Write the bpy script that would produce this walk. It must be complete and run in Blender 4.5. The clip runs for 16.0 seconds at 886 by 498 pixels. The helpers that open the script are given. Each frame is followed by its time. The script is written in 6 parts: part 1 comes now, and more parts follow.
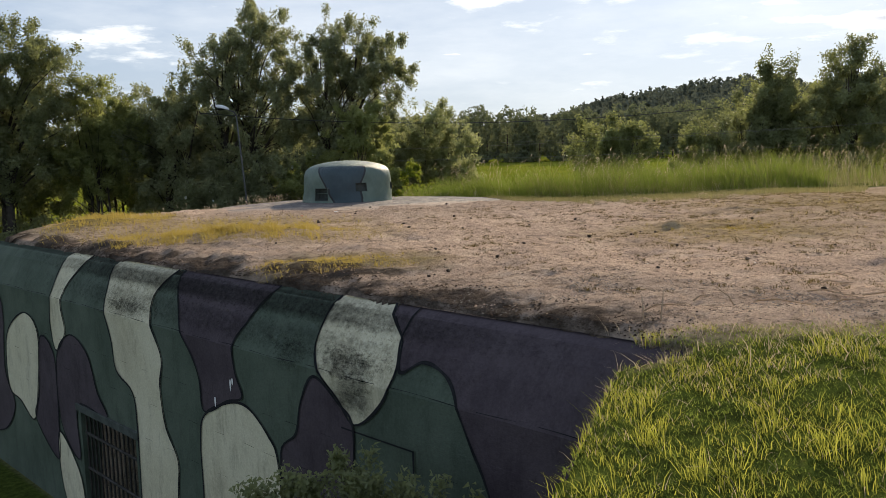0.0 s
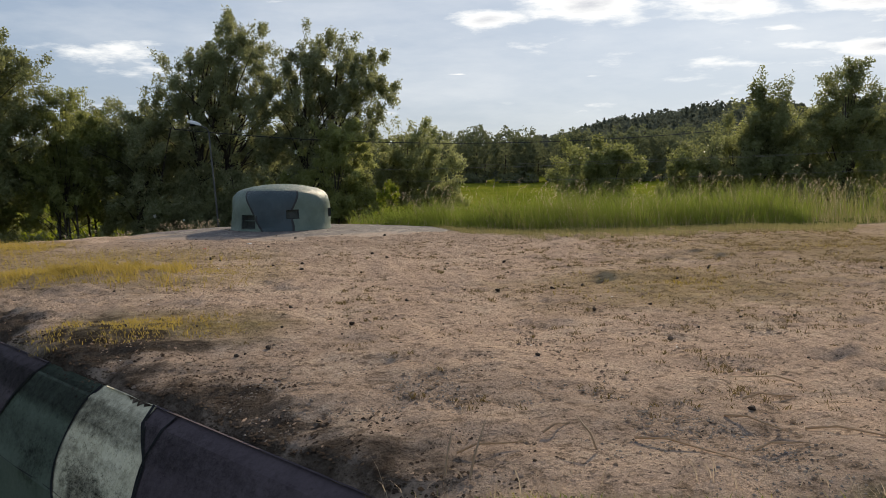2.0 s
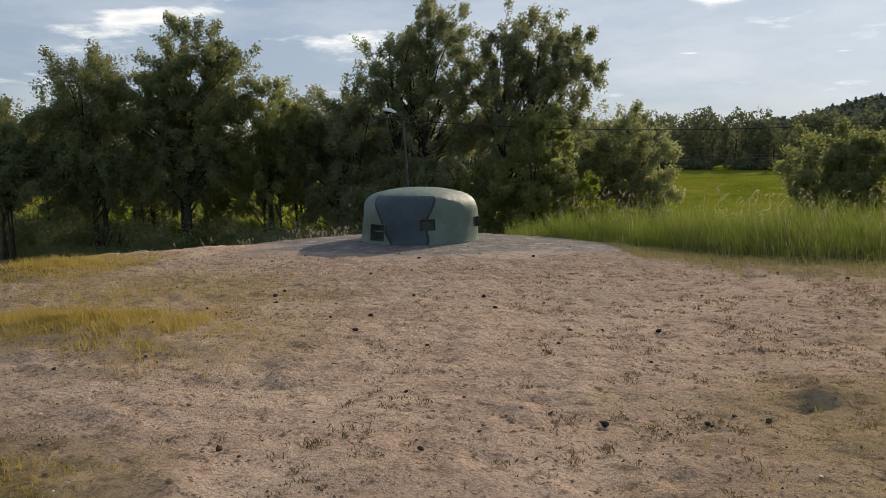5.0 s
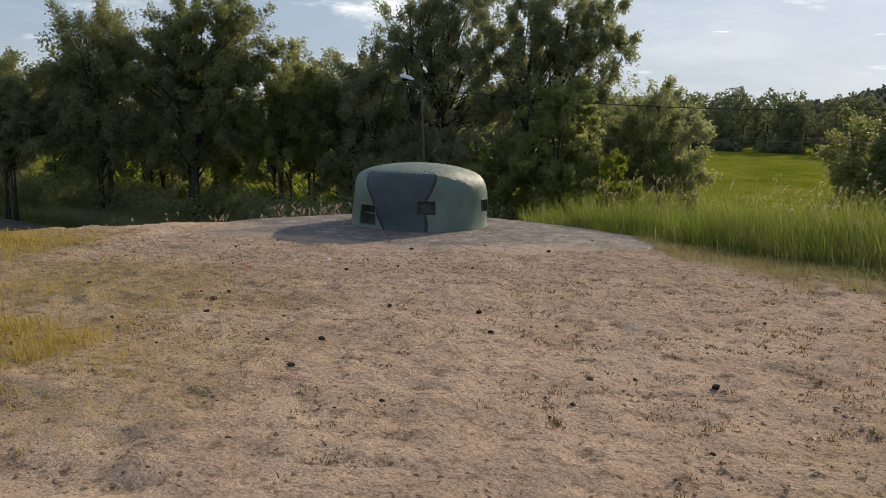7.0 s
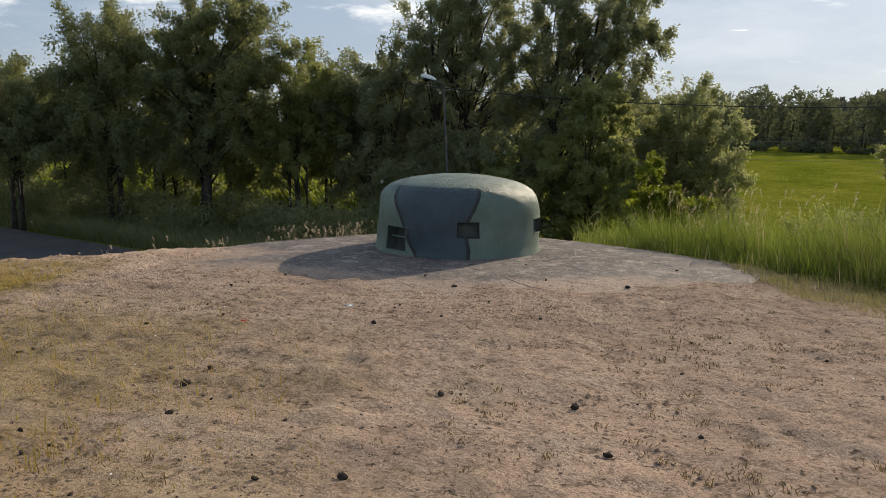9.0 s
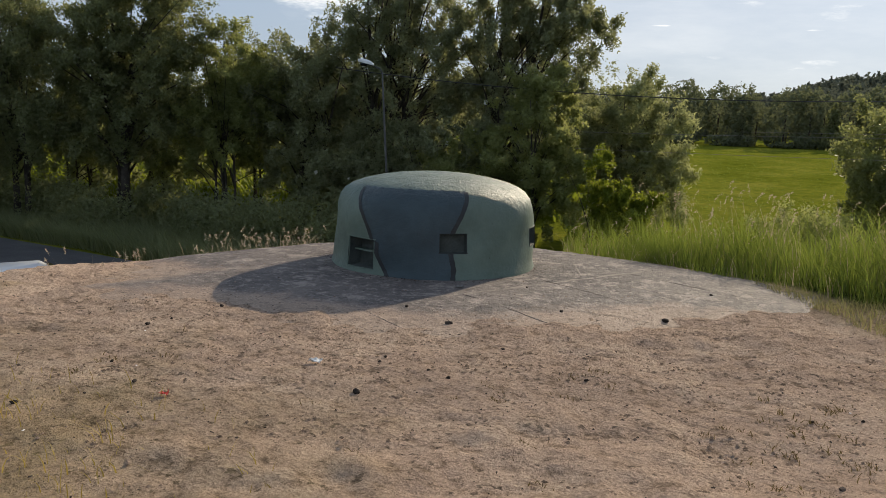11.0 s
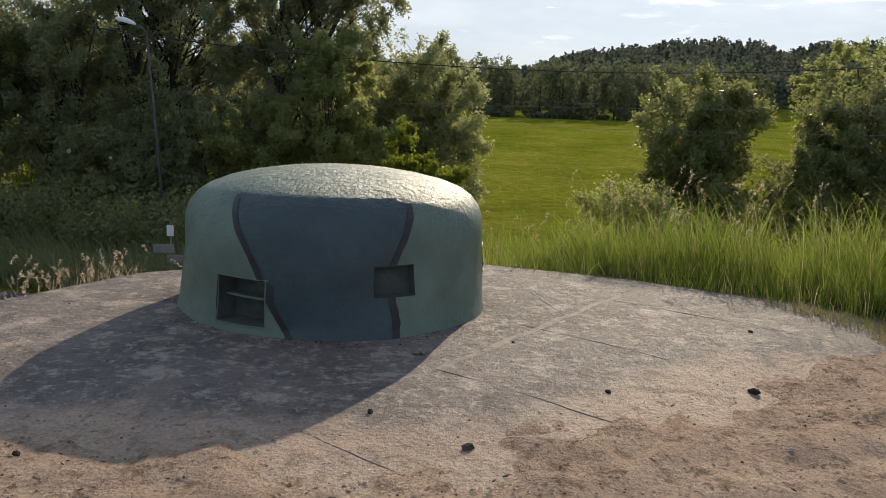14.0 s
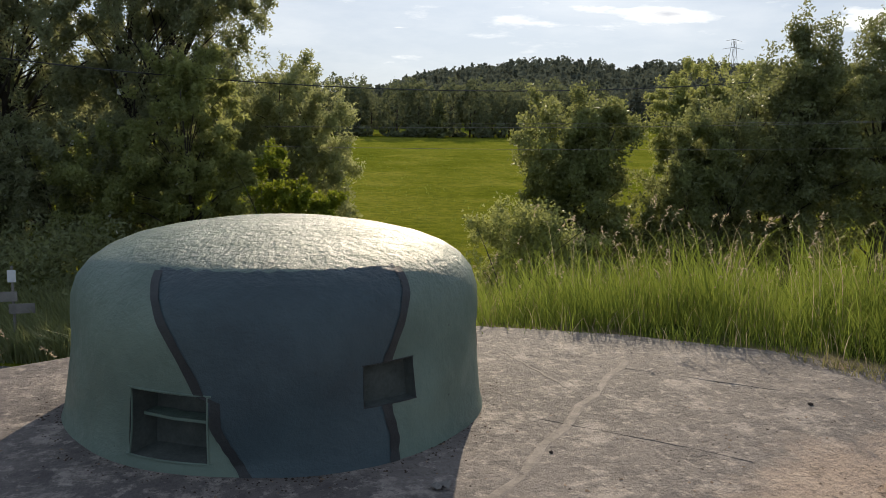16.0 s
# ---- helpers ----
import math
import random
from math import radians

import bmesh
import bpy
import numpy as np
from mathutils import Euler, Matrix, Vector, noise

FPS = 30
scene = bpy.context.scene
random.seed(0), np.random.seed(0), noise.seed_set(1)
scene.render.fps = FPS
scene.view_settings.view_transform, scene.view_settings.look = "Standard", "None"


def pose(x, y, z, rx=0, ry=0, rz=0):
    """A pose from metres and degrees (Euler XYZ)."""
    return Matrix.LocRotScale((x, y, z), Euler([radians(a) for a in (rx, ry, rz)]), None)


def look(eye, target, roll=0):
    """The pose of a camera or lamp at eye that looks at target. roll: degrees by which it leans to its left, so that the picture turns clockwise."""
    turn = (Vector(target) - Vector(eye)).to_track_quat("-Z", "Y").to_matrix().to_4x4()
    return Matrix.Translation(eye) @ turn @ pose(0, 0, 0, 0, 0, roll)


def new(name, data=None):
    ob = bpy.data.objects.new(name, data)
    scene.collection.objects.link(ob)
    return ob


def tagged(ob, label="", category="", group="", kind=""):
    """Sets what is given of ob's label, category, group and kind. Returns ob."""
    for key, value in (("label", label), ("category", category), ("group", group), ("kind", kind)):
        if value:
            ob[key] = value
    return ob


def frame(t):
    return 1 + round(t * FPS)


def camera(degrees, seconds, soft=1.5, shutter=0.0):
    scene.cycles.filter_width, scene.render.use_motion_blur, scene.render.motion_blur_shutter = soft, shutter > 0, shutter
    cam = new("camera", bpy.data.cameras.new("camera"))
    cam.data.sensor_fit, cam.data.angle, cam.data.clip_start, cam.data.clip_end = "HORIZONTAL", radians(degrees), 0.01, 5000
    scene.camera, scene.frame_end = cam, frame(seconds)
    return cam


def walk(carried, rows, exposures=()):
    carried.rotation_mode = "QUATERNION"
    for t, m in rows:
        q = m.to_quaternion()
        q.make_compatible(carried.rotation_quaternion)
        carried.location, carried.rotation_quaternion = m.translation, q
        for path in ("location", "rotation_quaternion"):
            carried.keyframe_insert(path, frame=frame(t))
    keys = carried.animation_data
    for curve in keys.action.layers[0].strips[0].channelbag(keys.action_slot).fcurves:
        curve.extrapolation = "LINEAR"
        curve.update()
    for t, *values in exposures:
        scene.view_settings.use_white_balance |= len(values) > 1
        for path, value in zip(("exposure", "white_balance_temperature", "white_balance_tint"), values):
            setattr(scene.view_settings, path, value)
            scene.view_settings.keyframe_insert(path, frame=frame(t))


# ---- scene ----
cam = camera(57.2, 16.0, 0.45)
PATH = [
    (0, (0.135, 1.726, 1.01), (0.136, 3.714, 0.786), -1.6),
    (0.5, (0.489, 2.236, 1.066), (0.472, 4.225, 0.862), -2.0),
    (1, (0.761, 2.818, 1.06), (0.783, 4.81, 0.877), -1.6),
    (1.5, (1.081, 3.26, 1.065), (1.13, 5.251, 0.888), -2.1),
    (2, (1.458, 3.766, 1.128), (1.455, 5.758, 0.95), -0.7),
    (2.5, (1.737, 4.392, 1.165), (1.697, 6.384, 0.991), 0.9),
    (3, (2.01, 5.022, 1.168), (1.895, 7.011, 0.995), 0.5),
    (3.5, (2.15, 5.654, 1.25), (1.767, 7.608, 1.072), -1.0),
    (4, (2.281, 6.273, 1.365), (1.803, 8.206, 1.184), -1.3),
    (4.2, (2.326, 6.486, 1.426), (1.84, 8.417, 1.232), -1.2),
    (6.3, (2.317, 8.791, 1.478), (1.696, 10.678, 1.245), 1.4),
    (6.5, (2.217, 8.981, 1.45), (1.596, 10.866, 1.207), 1.7),
    (7, (2.043, 9.491, 1.486), (1.465, 11.385, 1.203), 1.7),
    (7.5, (1.834, 10.076, 1.516), (1.226, 11.959, 1.226), 2.1),
    (8, (1.557, 10.536, 1.531), (0.93, 12.417, 1.263), 3.5),
    (8.5, (1.303, 11.032, 1.529), (0.686, 12.913, 1.249), 1.4),
    (8.7, (1.194, 11.259, 1.525), (0.573, 13.139, 1.245), 1.2),
    (10.8, (0.042, 13.203, 1.455), (-0.443, 15.122, 1.171), 1.7),
    (11, (-0.078, 13.369, 1.496), (-0.525, 15.295, 1.196), 2.0),
    (11.5, (-0.38, 13.862, 1.463), (-0.72, 15.809, 1.156), 2.0),
    (12, (-0.662, 14.319, 1.454), (-1.003, 16.263, 1.134), 2.3),
    (12.5, (-0.971, 14.731, 1.475), (-1.156, 16.695, 1.148), 2.3),
    (13, (-1.247, 15.208, 1.434), (-1.387, 17.174, 1.096), 1.7),
    (13.5, (-1.51, 15.652, 1.442), (-1.626, 17.619, 1.094), 2.0),
    (14, (-1.762, 16.042, 1.46), (-1.639, 18.007, 1.11), 2.0),
    (14.5, (-1.97, 16.515, 1.434), (-1.86, 18.48, 1.077), 1.2),
    (15, (-2.145, 16.874, 1.443), (-2.029, 18.837, 1.08), 1.9),
    (15.5, (-2.321, 17.203, 1.494), (-1.983, 19.145, 1.154), 1.5),
    (16, (-2.351, 17.519, 1.501), (-1.887, 19.442, 1.205), 1.0),
]
walk(cam, [(t, look(eye, target, roll)) for t, eye, target, roll in PATH], [(0, 0.2), (1, 0.0), (1.5, -0.12), (3, -0.1), (4, -0.18), (7.5, -0.05), (11, -0.02), (12, 0.09), (13.5, 0.13), (16, 0.07)])

# ---- sky and sun ----
SUN_TO = Vector((0.34, 0.94, 0.0)).normalized()
SUN_UP = radians(24.8)
sun = new("sun", bpy.data.lights.new("sun", "SUN"))
sun.data.energy, sun.data.angle, sun.data.color = 4.9, radians(0.55), (1.0, 0.84, 0.62)
sun.matrix_world = look((0, 0, 60), Vector((0, 0, 60)) - Vector((SUN_TO.x * math.cos(SUN_UP), SUN_TO.y * math.cos(SUN_UP), math.sin(SUN_UP))))


def make_world():
    w = bpy.data.worlds.new("sky")
    scene.world = w
    w.use_nodes = True
    nt = w.node_tree
    nt.nodes.clear()
    n = nt.nodes.new
    out, bg, sky = n("ShaderNodeOutputWorld"), n("ShaderNodeBackground"), n("ShaderNodeTexSky")
    sky.sky_type, sky.sun_disc = "NISHITA", False
    sky.sun_elevation, sky.sun_rotation = SUN_UP, math.atan2(SUN_TO.x, SUN_TO.y)
    sky.air_density, sky.dust_density, sky.ozone_density = 1.0, 1.2, 1.0
    L = nt.links.new

    def calc(op, a, b=0.0):
        m = n("ShaderNodeMath")
        m.operation = op
        for k, v in enumerate((a, b)):
            if isinstance(v, (int, float)):
                m.inputs[k].default_value = v
            else:
                L(v, m.inputs[k])
        return m.outputs[0]

    tc, way = n("ShaderNodeTexCoord"), n("ShaderNodeSeparateXYZ")
    L(tc.outputs["Generated"], way.inputs[0])
    ahead = calc("MAXIMUM", way.outputs["Y"], 0.04)
    u, w = calc("DIVIDE", way.outputs["X"], ahead), calc("DIVIDE", way.outputs["Z"], ahead)
    mp = n("ShaderNodeMapping")
    mp.inputs["Scale"].default_value = (2.0, 2.0, 8.0)
    L(tc.outputs["Generated"], mp.inputs["Vector"])
    ragged = []
    for scale, detail in ((5.5, 8), (1.7, 7)):
        nz = n("ShaderNodeTexNoise")
        nz.inputs["Scale"].default_value, nz.inputs["Detail"].default_value, nz.inputs["Roughness"].default_value = scale, detail, 0.6
        L(mp.outputs["Vector"], nz.inputs["Vector"])
        ragged.append(nz.outputs["Fac"])
    # fair-weather clouds: bearing (x over y), height (z over y), half width, half height, thickness
    deep = 0.0
    for u0, w0, a, b, thick in ((0.055, 0.187, 0.07, 0.016, 1.0), (0.18, 0.203, 0.085, 0.026, 1.25), (0.33, 0.208, 0.11, 0.022, 1.2), (0.56, 0.215, 0.16, 0.03, 1.1), (0.415, 0.173, 0.06, 0.009, 0.8), (0.36, 0.132, 0.17, 0.016, 0.7), (0.54, 0.152, 0.2, 0.015, 0.85), (0.18, 0.119, 0.03, 0.004, 0.7), (0.02, 0.123, 0.03, 0.003, 0.6), (-0.41, 0.155, 0.15, 0.026, 0.72), (-0.74, 0.20, 0.22, 0.03, 0.85), (-0.2, 0.212, 0.06, 0.008, 0.6), (0.95, 0.16, 0.25, 0.03, 0.9)):
        du, dw = calc("DIVIDE", calc("SUBTRACT", u, u0), a), calc("DIVIDE", calc("SUBTRACT", w, w0), b)
        far = calc("SQRT", calc("ADD", calc("MULTIPLY", du, du), calc("MULTIPLY", dw, dw)))
        deep = calc("MAXIMUM", deep, calc("SUBTRACT", thick, far))
    body = calc("ADD", deep, calc("MULTIPLY", calc("SUBTRACT", ragged[0], 0.5), 2.2))
    amount = n("ShaderNodeMapRange")
    amount.interpolation_type = "SMOOTHSTEP"
    amount.inputs["From Min"].default_value, amount.inputs["From Max"].default_value = 0.12, 0.75
    amount.inputs["To Max"].default_value = 0.9
    L(body, amount.inputs["Value"])
    veil = n("ShaderNodeMapRange")
    veil.inputs["From Min"].default_value, veil.inputs["From Max"].default_value, veil.inputs["To Max"].default_value = 0.45, 0.75, 0.3
    L(ragged[1], veil.inputs["Value"])
    shade = n("ShaderNodeValToRGB")
    shade.color_ramp.elements[0].position, shade.color_ramp.elements[1].position = 0.45, 1.0
    shade.color_ramp.elements[0].color, shade.color_ramp.elements[1].color = (4.0, 3.95, 3.8, 1), (1.95, 2.0, 2.2, 1)
    L(calc("MULTIPLY", body, 0.72), shade.inputs["Fac"])
    mix = n("ShaderNodeMix")
    mix.data_type = "RGBA"
    L(calc("MAXIMUM", amount.outputs["Result"], veil.outputs["Result"]), mix.inputs["Factor"])
    even = n("ShaderNodeGamma")
    even.inputs["Gamma"].default_value = 0.30
    L(sky.outputs["Color"], even.inputs["Color"])
    tint = n("ShaderNodeMix")
    tint.data_type, tint.blend_type = "RGBA", "MULTIPLY"
    tint.inputs["Factor"].default_value = 1.0
    tint.inputs["B"].default_value = (0.82, 0.95, 1.15, 1)
    L(even.outputs["Color"], tint.inputs["A"])
    L(tint.outputs["Result"], mix.inputs["A"])
    L(shade.outputs["Color"], mix.inputs["B"])
    L(mix.outputs["Result"], bg.inputs["Color"])
    bg.inputs["Strength"].default_value = 0.322
    L(bg.outputs["Background"], out.inputs["Surface"])


make_world()

# ---- materials ----


def ramp_node(nt, src, stops):
    r = nt.nodes.new("ShaderNodeValToRGB")
    while len(r.color_ramp.elements) < len(stops):
        r.color_ramp.elements.new(0.5)
    for e, (p, c) in zip(r.color_ramp.elements, stops):
        e.position, e.color = p, (*c, 1)
    nt.links.new(src, r.inputs["Fac"])
    return r.outputs["Color"]


def noise_node(nt, scale, detail=6, rough=0.6, vec=None):
    t = nt.nodes.new("ShaderNodeTexNoise")
    t.inputs["Scale"].default_value, t.inputs["Detail"].default_value, t.inputs["Roughness"].default_value = scale, detail, rough
    if vec is not None:
        nt.links.new(vec, t.inputs["Vector"])
    return t.outputs["Fac"]


def mix_node(nt, fac, a, b, blend="MIX"):
    m = nt.nodes.new("ShaderNodeMix")
    m.data_type, m.blend_type = "RGBA", blend
    for socket, v in (("Factor", fac), ("A", a), ("B", b)):
        if isinstance(v, (int, float)):
            m.inputs[socket].default_value = v
        elif isinstance(v, tuple):
            m.inputs[socket].default_value = (*v, 1)
        else:
            nt.links.new(v, m.inputs[socket])
    return m.outputs["Result"]


def bump_node(nt, height, strength, distance, normal=None):
    b = nt.nodes.new("ShaderNodeBump")
    b.inputs["Strength"].default_value, b.inputs["Distance"].default_value = strength, distance
    nt.links.new(height, b.inputs["Height"])
    if normal is not None:
        nt.links.new(normal, b.inputs["Normal"])
    return b.outputs["Normal"]


def blank(name):
    m = bpy.data.materials.new(name)
    m.use_nodes = True
    nt = m.node_tree
    return m, nt, nt.nodes["Principled BSDF"]


def world_vec(nt):
    return nt.nodes.new("ShaderNodeNewGeometry").outputs["Position"]


def surface(name, dark, mid, light, scale, rough=0.8, bump=0.3, depth=0.01, metal=0.0, fine=60, spec=0.5):
    """A plain weathered surface: large patches, fine grain and relief."""
    m, nt, p = blank(name)
    v = world_vec(nt)
    big, small = noise_node(nt, scale, 5, 0.6, v), noise_node(nt, fine, 4, 0.7, v)
    c = ramp_node(nt, big, [(0.3, dark), (0.5, mid), (0.72, light)])
    c = mix_node(nt, 0.35, c, ramp_node(nt, small, [(0.3, (0.35, 0.35, 0.35)), (0.7, (0.9, 0.9, 0.9))]), "OVERLAY")
    nt.links.new(c, p.inputs["Base Color"])
    p.inputs["Roughness"].default_value, p.inputs["Metallic"].default_value = rough, metal
    p.inputs["Specular IOR Level"].default_value = spec
    nt.links.new(bump_node(nt, small, bump, depth), p.inputs["Normal"])
    return m


def leaf_material(name, dark, light, through_colour, share=0.45, gloss=0.12):
    m, nt, p = blank(name)
    g = nt.nodes.new("ShaderNodeNewGeometry")
    c = ramp_node(nt, g.outputs["Random Per Island"], [(0.0, dark), (0.6, tuple((a + b) / 2 for a, b in zip(dark, light))), (1.0, light)])
    c = mix_node(nt, ramp_node(nt, noise_node(nt, 0.5, 3, 0.6, g.outputs["Position"]), [(0.4, (0, 0, 0)), (0.65, (0.5, 0.5, 0.5))]), c, light)
    nt.links.new(c, p.inputs["Base Color"])
    p.inputs["Roughness"].default_value = 0.5
    p.inputs["Specular IOR Level"].default_value = gloss
    tr = nt.nodes.new("ShaderNodeBsdfTranslucent")
    nt.links.new(mix_node(nt, 0.6, c, through_colour), tr.inputs["Color"])
    mx = nt.nodes.new("ShaderNodeMixShader")
    mx.inputs[0].default_value = share
    nt.links.new(p.outputs[0], mx.inputs[1])
    nt.links.new(tr.outputs[0], mx.inputs[2])
    nt.links.new(mx.outputs[0], nt.nodes["Material Output"].inputs["Surface"])
    return m


def sand_colour(nt, v, grain, clod, patch):
    sand = ramp_node(nt, patch, [(0.3, (0.40, 0.292, 0.22)), (0.5, (0.50, 0.366, 0.273)), (0.72, (0.58, 0.435, 0.328))])
    sand = mix_node(nt, ramp_node(nt, clod, [(0.36, (0.8, 0.8, 0.8)), (0.47, (0, 0, 0))]), sand, (0.22, 0.16, 0.115))
    sand = mix_node(nt, ramp_node(nt, noise_node(nt, 17, 3, 0.6, v), [(0.32, (0.9, 0.9, 0.9)), (0.38, (0, 0, 0))]), sand, (0.12, 0.09, 0.068))
    sand = mix_node(nt, 0.7, sand, ramp_node(nt, grain, [(0.3, (0.3, 0.3, 0.3)), (0.7, (0.85, 0.85, 0.85))]), "OVERLAY")
    return sand


def ground_material():
    m, nt, p = blank("ground_surface")
    v = world_vec(nt)
    zone = nt.nodes.new("ShaderNodeAttribute")
    zone.attribute_name = "zone"
    sep = nt.nodes.new("ShaderNodeSeparateColor")
    nt.links.new(zone.outputs["Color"], sep.inputs["Color"])
    grain, clod, patch = noise_node(nt, 55, 5, 0.75, v), noise_node(nt, 9, 6, 0.7, v), noise_node(nt, 1.3, 5, 0.65, v)
    sand = sand_colour(nt, v, grain, clod, patch)
    straw = ramp_node(nt, clod, [(0.3, (0.12, 0.085, 0.03)), (0.6, (0.30, 0.23, 0.08)), (0.8, (0.36, 0.29, 0.12))])
    soil = ramp_node(nt, clod, [(0.32, (0.05, 0.042, 0.036)), (0.5, (0.17, 0.145, 0.125)), (0.7, (0.34, 0.29, 0.25))])
    turf = ramp_node(nt, clod, [(0.3, (0.035, 0.045, 0.012)), (0.6, (0.09, 0.12, 0.025)), (0.8, (0.16, 0.17, 0.05))])
    meadow = ramp_node(nt, noise_node(nt, 0.12, 8, 0.72, v), [(0.3, (0.10, 0.125, 0.008)), (0.5, (0.19, 0.2, 0.022)), (0.7, (0.29, 0.275, 0.045))])
    meadow = mix_node(nt, ramp_node(nt, noise_node(nt, 1.6, 6, 0.75, v), [(0.35, (0.6, 0.6, 0.6)), (0.6, (0, 0, 0))]), meadow, (0.045, 0.07, 0.012))
    c = mix_node(nt, sep.outputs["Blue"], sand, straw)
    c = mix_node(nt, sep.outputs["Green"], c, soil)
    black = nt.nodes.new("ShaderNodeMath")
    black.operation = "MULTIPLY_ADD"
    black.inputs[1].default_value = 0.5
    nt.links.new(noise_node(nt, 11, 9, 0.8, v), black.inputs[0])
    nt.links.new(sep.outputs["Green"], black.inputs[2])
    c = mix_node(nt, ramp_node(nt, black.outputs[0], [(0.82, (0, 0, 0)), (1.2, (0.72, 0.72, 0.72))]), c, (0.032, 0.024, 0.018))
    lower = nt.nodes.new("ShaderNodeSeparateXYZ")
    nt.links.new(v, lower.inputs[0])
    far = nt.nodes.new("ShaderNodeMapRange")
    far.inputs["From Min"].default_value, far.inputs["From Max"].default_value = 24, 34
    nt.links.new(lower.outputs["Y"], far.inputs["Value"])
    c = mix_node(nt, sep.outputs["Red"], c, mix_node(nt, far.outputs["Result"], turf, meadow))
    nt.links.new(c, p.inputs["Base Color"])
    p.inputs["Roughness"].default_value = 1.0
    p.inputs["Specular IOR Level"].default_value = 0.0
    nm = bump_node(nt, noise_node(nt, 3.6, 5, 0.65, v), 0.9, 0.12)
    nm = bump_node(nt, clod, 1.0, 0.07, nm)
    nt.links.new(bump_node(nt, grain, 0.9, 0.015, nm), p.inputs["Normal"])
    return m


def concrete_material(name, a, b, c, stain=0.5, line=True, rough=0.85):
    """Cast concrete, bare or painted, with board marks and dark growth from the top down."""
    m, nt, p = blank(name)
    v = world_vec(nt)
    col = ramp_node(nt, noise_node(nt, 1.1, 6, 0.65, v), [(0.3, a), (0.5, b), (0.7, c)])
    streak = nt.nodes.new("ShaderNodeMapping")
    streak.inputs["Scale"].default_value = (5.0, 5.0, 1.6)
    nt.links.new(v, streak.inputs["Vector"])
    spots = ramp_node(nt, noise_node(nt, 1.0, 9, 0.78, streak.outputs["Vector"]), [(0.5, (0, 0, 0)), (0.64, (stain, stain, stain))])
    col = mix_node(nt, spots, col, tuple(x * 0.25 for x in a))
    fine = noise_node(nt, 40, 4, 0.7, v)
    col = mix_node(nt, 0.3, col, ramp_node(nt, fine, [(0.3, (0.35, 0.35, 0.35)), (0.7, (0.85, 0.85, 0.85))]), "OVERLAY")
    nt.links.new(col, p.inputs["Base Color"])
    p.inputs["Roughness"].default_value = rough
    p.inputs["Specular IOR Level"].default_value = 0.1
    nm = bump_node(nt, fine, 0.5, 0.008)
    if line:
        w = nt.nodes.new("ShaderNodeTexWave")
        w.bands_direction, w.wave_profile = "Z", "SAW"
        w.inputs["Scale"].default_value, w.inputs["Distortion"].default_value = 0.55, 0.25
        nt.links.new(v, w.inputs["Vector"])
        nm = bump_node(nt, w.outputs["Fac"], 0.35, 0.012, nm)
    nt.links.new(nm, p.inputs["Normal"])
    return m


def mould_material():
    m, nt, p = blank("black_mould")
    v = world_vec(nt)
    p.inputs["Base Color"].default_value = (0.016, 0.016, 0.014, 1)
    p.inputs["Roughness"].default_value = 0.95
    p.inputs["Specular IOR Level"].default_value = 0.05
    grow = nt.nodes.new("ShaderNodeAttribute")
    grow.attribute_name = "growth"
    mp = nt.nodes.new("ShaderNodeMapping")
    mp.inputs["Scale"].default_value = (1.0, 1.0, 1.7)
    nt.links.new(v, mp.inputs["Vector"])
    add = nt.nodes.new("ShaderNodeMath")
    add.operation = "MULTIPLY_ADD"
    add.inputs[1].default_value = 0.3
    nt.links.new(grow.outputs["Fac"], add.inputs[0])
    nt.links.new(noise_node(nt, 14.0, 12, 0.9, mp.outputs["Vector"]), add.inputs[2])
    fac = ramp_node(nt, add.outputs[0], [(0.62, (0, 0, 0)), (0.9, (0.85, 0.85, 0.85))])
    clear, mx = nt.nodes.new("ShaderNodeBsdfTransparent"), nt.nodes.new("ShaderNodeMixShader")
    nt.links.new(fac, mx.inputs[0])
    nt.links.new(clear.outputs[0], mx.inputs[1])
    nt.links.new(p.outputs[0], mx.inputs[2])
    nt.links.new(mx.outputs[0], nt.nodes["Material Output"].inputs["Surface"])
    return m


